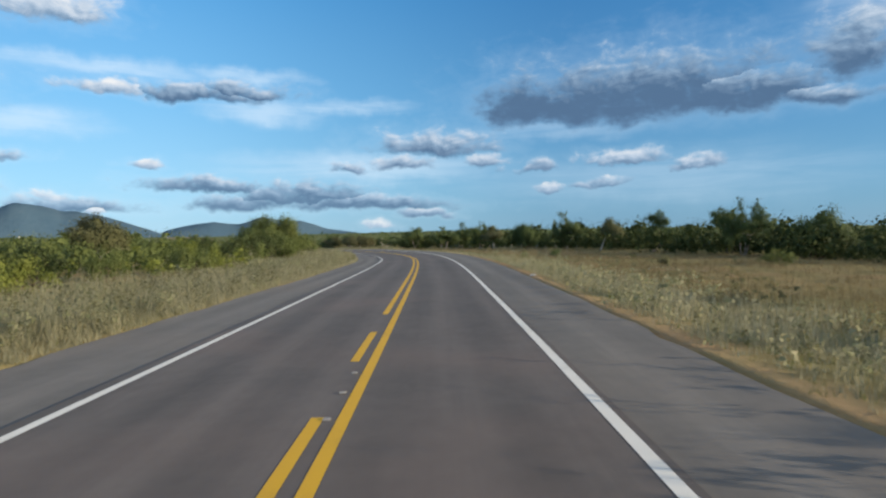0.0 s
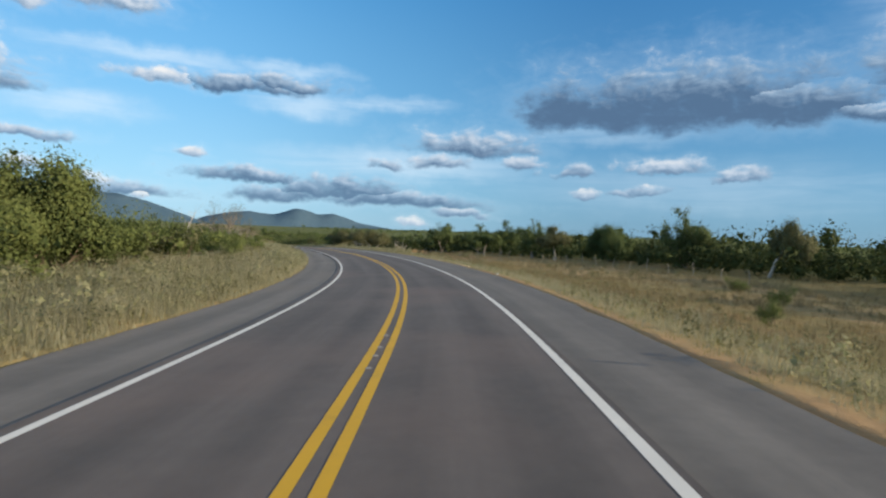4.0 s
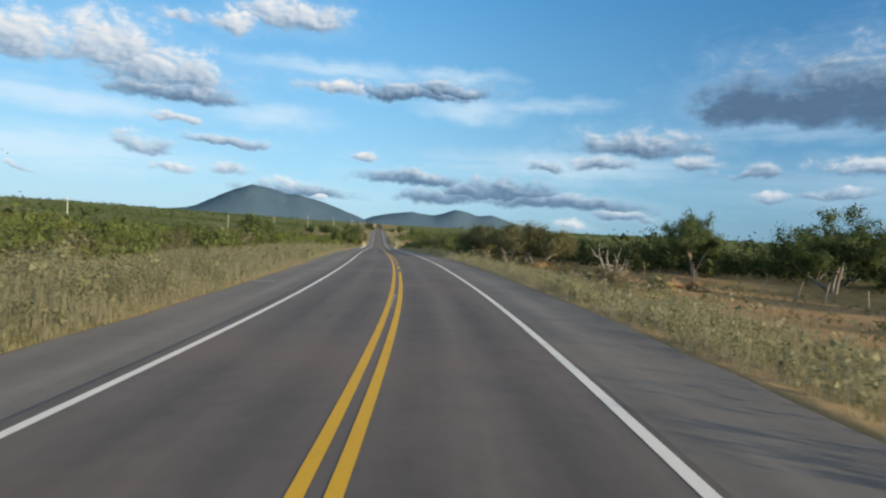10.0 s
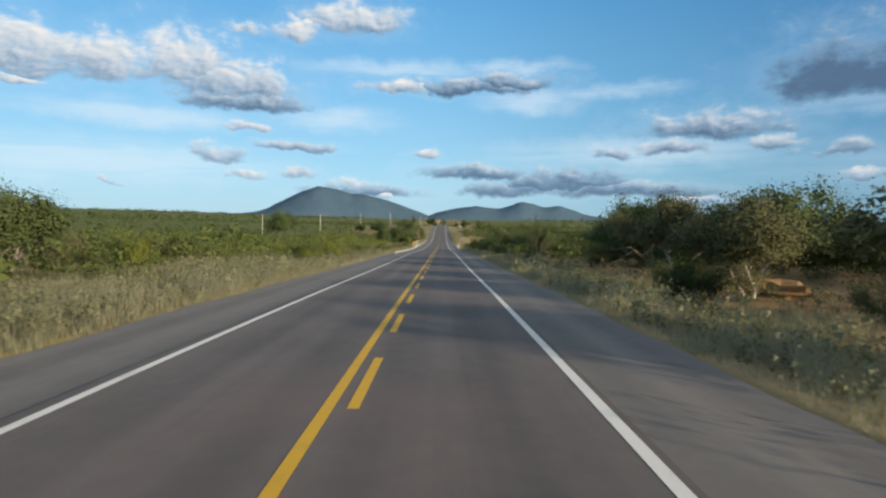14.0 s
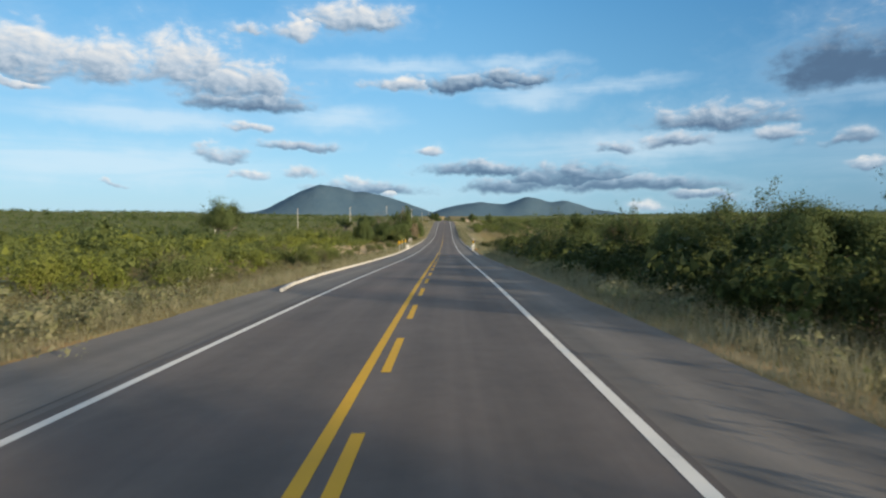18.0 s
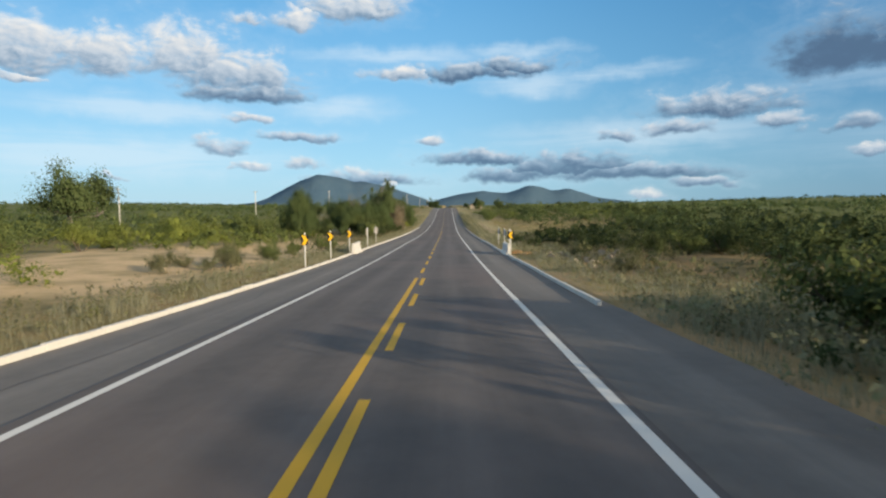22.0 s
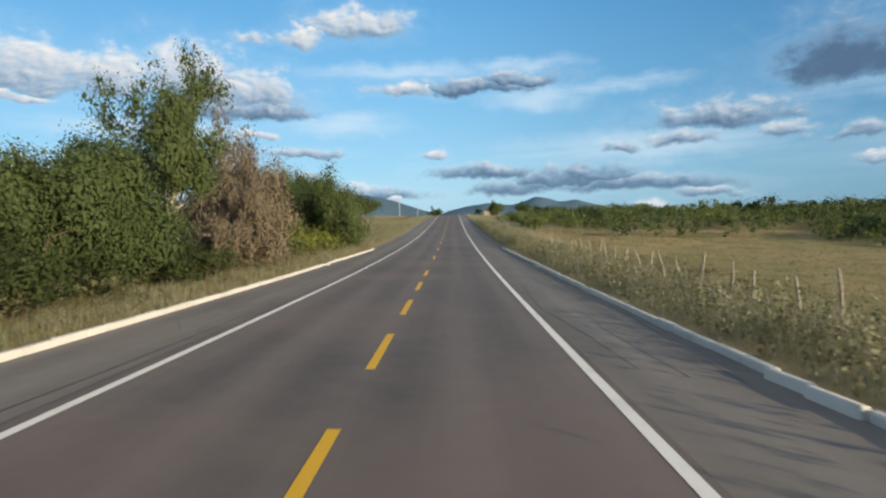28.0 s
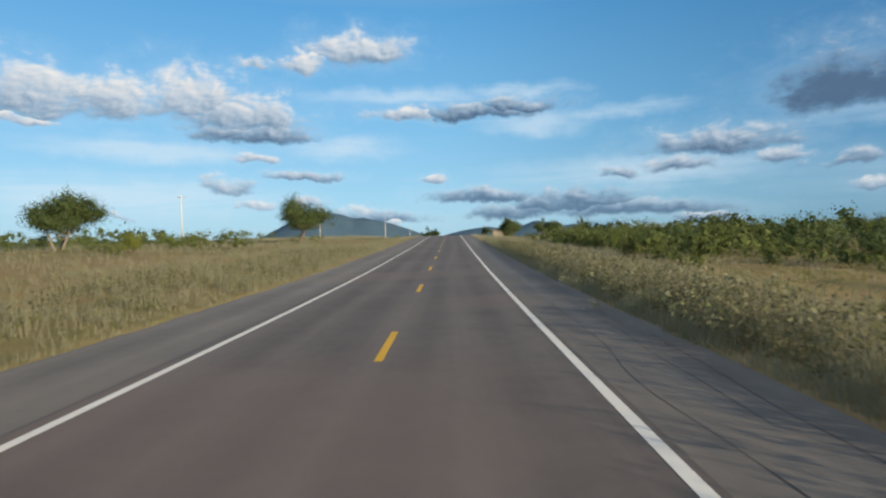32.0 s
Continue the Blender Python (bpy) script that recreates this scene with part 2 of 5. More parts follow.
WHITE_PAINT = paint("white_road_paint", (0.82, 0.80, 0.75), (0.30, 0.28, 0.26), 0.45)
YELLOW_PAINT = paint("yellow_road_paint", (0.74, 0.42, 0.022), (0.30, 0.19, 0.05), 0.45)
LIMEWASH = paint("limewashed_concrete", (0.64, 0.63, 0.59), (0.32, 0.28, 0.23), 0.8)
POST_PAINT = paint("white_post_paint", (0.70, 0.70, 0.68), (0.40, 0.38, 0.35), 0.35)
SIGN_YELLOW = paint("yellow_sign_sheet", (0.80, 0.47, 0.015), (0.6, 0.36, 0.03), 0.15)
SIGN_BLACK = paint("black_sign_sheet", (0.018, 0.018, 0.018), (0.04, 0.04, 0.04), 0.3)
SIGN_BACK = paint("grey_sign_back", (0.33, 0.31, 0.28), (0.20, 0.18, 0.16), 0.5)


def earth():
    m, n = matter("earth_and_dry_grass", 0.95, 0.1)
    big = n.noise(n.place, 0.035, 5, 0.6)
    mid = n.noise(n.place, 0.28, 6, 0.62)
    fine = n.noise(n.place, 5.0, 6, 0.7)
    grit = n.noise(n.place, 46.0, 3, 0.7)
    col = n.ramp(mid, [(0.30, (0.17, 0.155, 0.075)), (0.48, (0.27, 0.225, 0.115)), (0.62, (0.30, 0.215, 0.12)), (0.75, (0.145, 0.155, 0.060))])
    col = n.mix(n.smooth(big, 0.45, 0.62, 0.0, 0.7), col, (0.19, 0.185, 0.085))
    red = n.add("ShaderNodeAttribute")
    red.attribute_name = "bare"
    col = n.mix(n.math("MULTIPLY", red.outputs["Fac"], n.smooth(mid, 0.35, 0.6, 0.45, 1.0)), col, n.mix(fine, (0.74, 0.57, 0.37), (0.60, 0.45, 0.28)))
    rust = n.add("ShaderNodeAttribute")
    rust.attribute_name = "rust"
    col = n.mix(n.math("MULTIPLY", rust.outputs["Fac"], n.smooth(mid, 0.35, 0.6, 0.4, 1.0)), col, n.mix(fine, (0.50, 0.335, 0.190), (0.28, 0.165, 0.090)))
    wild = n.add("ShaderNodeAttribute")
    wild.attribute_name = "wild"
    col = n.mix(n.math("MULTIPLY", wild.outputs["Fac"], n.smooth(mid, 0.2, 0.5, 0.55, 0.95)), col, n.mix(fine, (0.085, 0.115, 0.036), (0.150, 0.170, 0.060)))
    col = n.mix(n.math("MULTIPLY", fine, 0.55), col, n.mix(1.0, col, (0.55, 0.52, 0.46), "MULTIPLY"))
    col = n.mix(n.math("MULTIPLY", grit, 0.4), col, n.mix(1.0, col, (1.7, 1.6, 1.45), "MULTIPLY"))
    finish(n, col, fine, 0.8, 0.12)
    return m


EARTH = earth()


def leafy(name, colours, gloss=0.10, thinness=0.25, dark=0.35):
    m, n = matter(name, 0.6, gloss)
    geo = n.add("ShaderNodeNewGeometry")
    which = n.add("ShaderNodeObjectInfo")
    pick = n.math("ADD", n.math("MULTIPLY", geo.outputs["Random Per Island"], 0.45), n.math("ADD", n.math("MULTIPLY", which.outputs["Random"], 0.3), n.math("MULTIPLY", n.noise(n.place, 0.22, 3, 0.6), 0.35)))
    step = 1 / (len(colours) - 1)
    col = n.ramp(pick, [(i * step, c) for i, c in enumerate(colours)])
    clump = n.noise(n.place, 1.1, 3, 0.5)
    col = n.mix(n.math("MULTIPLY", clump, 0.6), col, n.mix(1.0, col, (0.62, 0.66, 0.6), "MULTIPLY"))
    # the shade in small gaps between leaves is painted in as darker noise
    grain = n.noise(n.place, 9.0, 4, 0.7)
    col = n.mix(n.smooth(grain, 0.35, 0.62, dark, 0.0), col, n.mix(1.0, col, (0.5, 0.54, 0.5), "MULTIPLY"))
    finish(n, col, grain, 0.8, 0.10)
    thin = n.add("ShaderNodeBsdfTranslucent")
    n.link(col, thin.inputs[0])
    both = n.add("ShaderNodeMixShader")
    both.inputs[0].default_value = thinness
    out = m.node_tree.nodes["Material Output"]
    n.link(n.bsdf.outputs[0], both.inputs[1])
    n.link(thin.outputs[0], both.inputs[2])
    n.link(both.outputs[0], out.inputs[0])
    return m


LEAF_GREEN = leafy("green_leaves", [(0.085, 0.112, 0.042), (0.138, 0.174, 0.062), (0.195, 0.232, 0.082), (0.250, 0.272, 0.116)], 0.10, 0.35)
LEAF_DARK = leafy("dark_green_leaves", [(0.036, 0.052, 0.022), (0.055, 0.078, 0.030), (0.080, 0.104, 0.040), (0.115, 0.130, 0.058)])
LEAF_MID = leafy("mid_green_leaves", [(0.060, 0.092, 0.040), (0.092, 0.132, 0.054), (0.131, 0.174, 0.070), (0.180, 0.208, 0.096)], 0.10, 0.32)
LEAF_BRIGHT = leafy("yellow_green_leaves", [(0.140, 0.172, 0.040), (0.205, 0.242, 0.056), (0.265, 0.300, 0.076), (0.320, 0.335, 0.115)], 0.10, 0.35)
LEAF_DRY = leafy("dry_brown_leaves", [(0.170, 0.132, 0.090), (0.230, 0.184, 0.130), (0.275, 0.228, 0.170), (0.200, 0.170, 0.112)], 0.1, 0.2, 0.15)
LEAF_GREY = leafy("grey_olive_leaves", [(0.150, 0.146, 0.082), (0.215, 0.204, 0.118), (0.190, 0.196, 0.098), (0.28, 0.255, 0.165)], 0.15, 0.42, 0.10)
LEAF_OLIVE = leafy("olive_thorn_leaves", [(0.095, 0.102, 0.052), (0.140, 0.146, 0.072), (0.185, 0.184, 0.095), (0.235, 0.222, 0.130)], 0.1, 0.3, 0.15)
LEAF_WEED = leafy("weedy_straw_and_green_leaves", [(0.238, 0.268, 0.128), (0.318, 0.330, 0.182), (0.385, 0.375, 0.235), (0.432, 0.410, 0.280), (0.282, 0.318, 0.158)], 0.10, 0.50, 0.0)
STRAW = leafy("straw_and_olive_grass", [(0.262, 0.258, 0.155), (0.328, 0.315, 0.202), (0.385, 0.365, 0.245), (0.435, 0.408, 0.295), (0.285, 0.290, 0.172)], 0.15, 0.45, 0.0)
# brown of the field, made dimmer to carry the grass's shaded sides
FIELD = leafy("brown_field_grass", [(0.190, 0.165, 0.085), (0.235, 0.190, 0.105), (0.270, 0.215, 0.125), (0.200, 0.190, 0.090)], 0.1, 0.3, 0.0)
WEED = leafy("fresh_green_weed", [(0.13, 0.16, 0.045), (0.20, 0.22, 0.065), (0.27, 0.26, 0.10)], 0.2)


def bark(name, low, high):
    m, n = matter(name, 0.9, 0.2)
    grain = n.noise(n.place, 14.0, 6, 0.7)
    col = n.ramp(grain, [(0.3, low), (0.7, high)])
    finish(n, col, grain, 0.7, 0.03)
    return m


BARK_GREY = bark("grey_bark", (0.14, 0.12, 0.10), (0.34, 0.30, 0.26))
BARK_PALE = bark("pale_bark", (0.30, 0.28, 0.25), (0.60, 0.56, 0.50))
BARK_BROWN = bark("brown_bark", (0.09, 0.065, 0.045), (0.20, 0.155, 0.115))
WEATHERED = bark("weathered_wood", (0.22, 0.19, 0.15), (0.44, 0.39, 0.32))
ROCK = bark("pale_rock", (0.20, 0.165, 0.13), (0.42, 0.36, 0.29))


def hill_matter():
    m, n = matter("haze_painted_wooded_hillside", 1.0, 0.0)
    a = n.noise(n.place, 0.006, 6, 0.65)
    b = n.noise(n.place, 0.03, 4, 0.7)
    # distance haze is put into the colour: blue-grey in place of wood green
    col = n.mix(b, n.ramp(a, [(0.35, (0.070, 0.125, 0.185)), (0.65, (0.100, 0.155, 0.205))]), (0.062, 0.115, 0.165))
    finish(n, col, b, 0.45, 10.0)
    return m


HILL = hill_matter()

# ---- plan of the road: heading, slope and cross fall along its length ----
def chain(s):
    """Metres along the road of a survey peg; along the straight the pegs stand a little wider than a metre."""
    s = np.asarray(s, float)
    return np.interp(s, PEG, METRE) + np.minimum(s - PEG[0], 0) + np.maximum(s - PEG[-1], 0)


PEG = [131.1, 152.2, 172.1, 192.4, 219.5, 246.7, 274.8, 303.9, 336.0, 365.6, 394.2, 423.1, 448.4]
METRE = [131.1, 152.9, 175.8, 199.8, 232.0, 264.2, 296.4, 329.0, 361.7, 394.4, 426.9, 459.4, 491.9]
HEADING = [-25.64, -25.13, -24.63, -24.42, -23.29, -21.85, -18.07, -13.51, -10.40, -7.73, -4.94, -2.44, -1.15, 0.01]
SLOPE = [-0.20, -0.20, -0.27, -0.34, -0.53, -0.85, -0.89, -0.80, -0.75, -0.74, -0.87, -0.99, -1.05, -1.26, -1.70, -2.15, -2.11, -1.71, -1.90, -2.43, -2.48, -2.32, -2.19, -1.80, -1.33, -1.34, -1.36, -1.08, -0.72, -0.11, 0.38, 0.85, 1.3, 1.75]
BANK = [-0.57, 0.64, 1.99, 2.78, 3.08, 2.73, 1.52, 0.68, 0.31, 0.41, 0.53, 0.22, -0.88, -1.24]
ST = np.arange(-160.0, 2600.0, 1.0)
heading = np.interp(ST, chain(np.append(np.arange(-15, 181, 15.0), 195.0)), np.radians(HEADING + [0.0]))
slope = np.interp(ST, chain(np.append(np.arange(-20, 476, 15.0), [510, 545, 575, 600, 640, 760, 1100, 2000])), np.radians(SLOPE + [2.05, 2.1, 1.6, 0.5, -0.9, -1.0, 0.3, 0.2]))
cross = np.interp(ST, chain(np.arange(-20, 400, 30.0)), np.radians(BANK))
OUT = ST > chain(400)
cross[OUT] = np.interp(ST[OUT], chain([400, 440]), [radians(BANK[-1]), 0])
HOME = int(160)


def summed(step):
    total = np.concatenate([[0], np.cumsum((step[1:] + step[:-1]) / 2)])
    return total - total[HOME]


CX, CY, CZ = summed(-np.sin(heading)), summed(np.cos(heading)), summed(slope)
CX = CX - CX[-1]
SMOOTH_Z = np.convolve(np.pad(CZ, 60, mode="edge"), np.ones(121) / 121, mode="valid")
MEAN_TURN = radians(-9)


def ease(x, a, b):
    w = np.clip((np.asarray(x, float) - a) / (b - a), 0, 1)
    return w * w * (3 - 2 * w)


def wave(x, y, seed, size):
    """Cheap smooth relief, about -1 to 1."""
    k = seed * 1.7
    x, y = np.asarray(x) / size, np.asarray(y) / size
    return (np.sin(x * 1.9 + 1.3 * np.sin(y * 1.1 + k) + k) + np.sin(y * 2.3 + 1.1 * np.sin(x * 1.3 - k) - k * 0.6) + np.sin((x + y) * 1.4 + k * 2.1)) / 3


def plan(s, o):
    """Plan position of station s, o metres to the right of the road's middle."""
    s, o = chain(s), np.asarray(o, float)
    th = np.interp(s, ST, heading)
    near = np.clip(o, -45, 45)
    x = np.interp(s, ST, CX) + near * np.cos(th) + (o - near) * math.cos(MEAN_TURN)
    y = np.interp(s, ST, CY) + near * np.sin(th) + (o - near) * math.sin(MEAN_TURN)
    y = y + np.maximum(s - ST[-1], 0) + np.minimum(s - ST[0], 0) * math.cos(heading[0])
    x = x - np.minimum(s - ST[0], 0) * math.sin(heading[0])
    return x, y


def level(s, o):
    """Height of the road (|o| < 6.6) and of the land beside it."""
    s, o = np.asarray(s, float), np.asarray(o, float)
    m = chain(s)
    zr = np.interp(m, ST, CZ) + np.clip(o, -6.6, 6.6) * np.interp(m, ST, cross)
    far = np.abs(o)
    zr = zr - 0.06 * ease(far, 5.8, 6.2)
    left = o < 0
    x, y = plan(s, o)
    side = np.where(left, -0.1 + 0.35 * ease(far, 9, 24), -0.25 - 0.2 * ease(far, 9, 20) * (1 - ease(s, 120, 150)) - 2.1 * ease(far, 8, 20) * ease(s, 360, 385) * (1 - ease(s, 440, 480)) + 0.6 * ease(far, 8, 16) * ease(s, 195, 225) * (1 - ease(s, 285, 320)))
    land = np.interp(m, ST, SMOOTH_Z) + side + 0.22 * wave(x, y, 1, 7.0) * ease(far, 8, 14) + 0.5 * wave(x, y, 2, 26.0) * ease(far, 14, 40)
    land = land + 2.2 * wave(x, y, 3, 190.0) * ease(far, 60, 260) + 15.0 * ease(far, 300, 1500) + 4 * ease(-o, 250, 1300)
    land = land + np.where(s > 1050, 5.0 * ease(s, 1050, 1800), 0)
    return np.where(far < 6.4, zr, zr + (land - zr) * ease(far, 6.4, 10.5))


def spot(s, o, up=0.0):
    x, y = plan(s, o)
    return Vector((float(x), float(y), float(level(s, o)) + up))


def surface(s, o, up=0.0):
    """A place on the road's own surface."""
    x, y = plan(s, o)
    m = chain(s)
    return Vector((float(x), float(y), float(np.interp(m, ST, CZ) + o * np.interp(m, ST, cross)) + up))


def turn_at(s):
    return float(np.interp(chain(s), ST, heading))


def mesh_of(name, verts, faces, materials, uvs=None, smooth=False, normals=None):
    me = bpy.data.meshes.new(name)
    verts = np.asarray(verts, np.float32)
    faces = np.asarray(faces, np.int32)
    k = faces.shape[1]
    me.vertices.add(len(verts))
    me.vertices.foreach_set("co", verts.ravel())
    me.loops.add(faces.size)
    me.loops.foreach_set("vertex_index", faces.ravel())
    me.polygons.add(len(faces))
    me.polygons.foreach_set("loop_start", np.arange(0, faces.size, k, dtype=np.int32))
    me.polygons.foreach_set("use_smooth", np.full(len(faces), smooth))
    for m in materials if isinstance(materials, (list, tuple)) else [materials]:
        me.materials.append(m)
    if uvs is not None:
        layer = me.uv_layers.new(name="road")
        layer.data.foreach_set("uv", np.asarray(uvs, np.float32)[faces.ravel()].ravel())
    me.update(calc_edges=True)
    me.validate()
    if normals is not None:
        me.normals_split_custom_set_from_vertices(np.asarray(normals, np.float32))
    return me


def grid_faces(rows, cols):
    i = np.arange((rows - 1) * (cols - 1))
    r, c = i // (cols - 1), i % (cols - 1)
    a = r * cols + c
    return np.stack([a, a + 1, a + cols + 1, a + cols], -1)


def part(name, data, parent, label=""):
    ob = new(name, data)
    ob.parent = parent
    if label:
        ob["label"] = label
    return ob


# ---- ground: one sheet to the horizon ----
gs = np.concatenate([-np.geomspace(1500, 60, 14), np.arange(-55, 480, 2.5), np.geomspace(483, 4300, 90)])
go_half = np.concatenate([[0, 3.0, 5.0, 6.2, 6.3, 6.62, 6.72, 7.2, 8.2, 9.0], np.arange(10, 46, 1.6), np.geomspace(48, 3800, 34)])
go = np.concatenate([-go_half[:0:-1], go_half])
SS, OO = np.meshgrid(gs, go, indexing="ij")
gx, gy = plan(SS, OO)
gz = level(SS, OO) - np.where((OO < 6.28) & (OO > -6.66), 0.10, 0.0)
ground = new("ground", mesh_of("ground", np.stack([gx, gy, gz], -1).reshape(-1, 3), grid_faces(len(gs), len(go)), EARTH, smooth=True))
tagged(ground, "reddish sandy earth with patches of dry grass beside the road", "ground", kind="structure")


def bare_amount(s, o):
    """Where the red or sandy earth lies open."""
    b = np.where(o > 0, 0.40, 0.04) * ease(-np.abs(np.abs(o) - 6.8), -0.7, -0.1)
    b = np.maximum(b, 0.95 * ease(s, 306, 314) * (1 - ease(s, 356, 366)) * ease(-o, 9, 11) * (1 - ease(-o, 26, 34)))
    b = np.maximum(b, 0.2 * ease(s, 60, 80) * (1 - ease(s, 150, 160)) * ease(o, 17, 21) * (1 - ease(o, 28, 36)))
    b = np.maximum(b, 0.15 * ease(s, 385, 395) * ease(o, 22, 26) * (1 - ease(o, 55, 70)) * (1 - ease(s, 455, 480)))
    return b


def rust_amount(s, o):
    """Where the soil is orange or red-brown."""
    b = 0.7 * ease(-np.abs(o - 6.65), -0.75, -0.35) * (1 - 0.75 * ease(s, 120, 170))
    b = np.maximum(b, 0.08 * ease(-np.abs(o + 6.7), -0.4, -0.1))
    b = np.maximum(b, 0.85 * ease(s, 126, 138) * (1 - ease(s, 225, 240)) * ease(o, 12, 15) * (1 - ease(o, 30, 38)))
    return np.maximum(b, 0.6 * ease(s, 316, 324) * (1 - ease(s, 380, 395)) * ease(o, 8, 11) * (1 - ease(o, 18, 26)))


def wild_amount(s, o):
    """Where low green undergrowth hides the soil."""
    field = ease(s, 378, 390) * (1 - ease(s, 470, 490)) * (o > 0) * (1 - ease(o, 60, 80))
    return ease(np.abs(o), 38, 80) * (1 - field)


wild = ground.data.attributes.new("wild", "FLOAT", "POINT")
wild.data.foreach_set("value", wild_amount(SS, OO).astype(np.float32).ravel())
rust = ground.data.attributes.new("rust", "FLOAT", "POINT")
rust.data.foreach_set("value", rust_amount(SS, OO).astype(np.float32).ravel())
bare = ground.data.attributes.new("bare", "FLOAT", "POINT")
bare.data.foreach_set("value", bare_amount(SS, OO).astype(np.float32).ravel())


# ---- the road ----
def strip(name, s0, s1, o0, o1, up, material, step=2.0, cols=2, ragged=0.0, thick=0.0):
    """A band along the road from o0 to o1, with turned-down sides when thick."""
    s = np.append(np.arange(s0, s1, step), s1)
    o = np.linspace(o0, o1, cols)
    if ragged:
        rng = np.random.default_rng(int(abs(o1) * 100))
        outer = np.interp(s, np.arange(s0 - 3, s1 + 4, 1.3), rng.normal(0, ragged, len(np.arange(s0 - 3, s1 + 4, 1.3))))
    if thick:
        o = np.concatenate([[o0], o, [o1]])
    A, B = np.meshgrid(s, o, indexing="ij")
    if ragged:
        for c in range(B.shape[1]):
            if abs(abs(B[0, c]) - max(abs(o0), abs(o1))) < 1e-6:
                B[:, c] += outer
    x, y = plan(A, B)
    z = np.interp(chain(A), ST, CZ) + B * np.interp(chain(A), ST, cross) + up
    if thick:
        z[:, 0] -= thick
        z[:, -1] -= thick
    uv = np.stack([A, B], -1).reshape(-1, 2)
    return mesh_of(name, np.stack([x, y, z], -1).reshape(-1, 3), grid_faces(len(s), len(o)), material, uv)


road = tagged(new("road", strip("road", -120, 1300, -3.86, 3.74, 0.0, ASPHALT, 2.0, 9, thick=0.05)), "dark grey asphalt carriageway of a country road", "road", kind="structure")
for name, o0, o1 in (("shoulder_left", -6.60, -3.86), ("shoulder_right", 3.74, 6.24)):
    side = new(name, strip(name, -120, 1300, o0, o1, -0.03, SHOULDER, 1.0, 5, ragged=0.06, thick=0.10))
    tagged(side, "paler grey asphalt shoulder with cracked edge", "shoulder", kind="structure")
part("edge_line", strip("edge_line", -120, 1300, -3.63, -3.47, 0.005, WHITE_PAINT), road, "white edge line")
part("edge_line", strip("edge_line", -120, 1300, 3.462, 3.632, 0.005, WHITE_PAINT), road, "white edge line")


def peg(m):
    """The peg that stands m metres along the road."""
    return np.interp(m, METRE, PEG) + np.minimum(m - METRE[0], 0) + np.maximum(m - METRE[-1], 0)


part("centre_line", strip("centre_line", 16.6, float(peg(343.3)), -0.12, 0.045, 0.005, YELLOW_PAINT), road, "solid yellow line")
part("centre_line", strip("centre_line", -120, 159.6, 0.215, 0.38, 0.005, YELLOW_PAINT), road, "solid yellow line")
DASHES = [(a, 3.2, -0.12) for a in (-9, -2.5, 3.9, 10.3)]
COUNT = [0, 3, 11, 13, 16, 19, 21, 24, 27, 29, 32, 40, 43, 46, 48, 50, 52, 54]
METRES = [176.9, 195.1, 243.4, 255.4, 273.5, 291.6, 303.1, 321.3, 340.1, 352.6, 370.6, 418.1, 435.9, 454.2, 465.6, 478.3, 490.2, 502.4]
for k in list(range(-2, 45)) + list(range(46, 150, 2)):
    at = float(np.interp(k, COUNT, METRES)) + 6.05 * (min(k, 0) + max(k - 54, 0))
    DASHES.append((float(peg(at)), float(peg(at + 3.15) - peg(at)), 0.215 if k < 28 else -0.03))
for a, length, o in DASHES:
    part("lane_dash", strip("lane_dash", a, a + length, o, o + 0.16, 0.005, YELLOW_PAINT, 1.1), road)

# ---- far hills ----
def hill(name, label, s_far, bumps, depth):
    """A ridge seen end on: each bump is azimuth, half widths and height in degrees as seen from the road."""
    az = np.linspace(-30, 30, 241)
    rows = 22
    crest = np.zeros_like(az)
    for a, wl, wr, h, power in bumps:
        w = np.where(az < a, wl, wr)
        crest = np.maximum(crest, h * np.clip(1 - np.abs(az - a) / w, 0, 1) ** power)
    crest = np.convolve(np.pad(crest, 2, mode="edge"), np.ones(5) / 5, mode="valid")
    keep = crest > 0.02
    az, crest = az[keep], crest[keep]
    t = np.linspace(0, 1, rows)
    A, T = np.meshgrid(az, t, indexing="ij")
    C = np.repeat(crest[:, None], rows, 1)
    shape = np.sin(T * math.pi) ** 0.9
    dist = s_far + (T - 0.5) * depth
    x = np.tan(np.radians(A)) * dist
    y = 200 + dist
    rough = 1 + 0.05 * wave(x, y, 5, 90) * shape + 0.025 * wave(x, y, 7, 30)
    z = np.tan(np.radians(C)) * s_far * shape * rough - 8 - 14 * (1 - shape)
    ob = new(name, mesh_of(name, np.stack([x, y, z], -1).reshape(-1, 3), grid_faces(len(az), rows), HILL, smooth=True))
    return tagged(ob, label, "hill", kind="structure")


hill("hill_left", "long-backed wooded hill painted in blue haze", 3900, [(-12.3, 6.5, 11.8, 3.45, 0.95), (-8.0, 6, 7.6, 2.7, 0.8), (-17, 6, 8, 0.8, 1)], 700)
hill("hill_right", "range of low wooded hills painted in blue haze", 4050, [(3.0, 5.2, 7.5, 1.6, 0.6), (8.0, 5.0, 6.5, 2.1, 0.8), (11.2, 4.5, 4.2, 1.72, 0.6), (14.5, 3.5, 5, .8, 1)], 500)


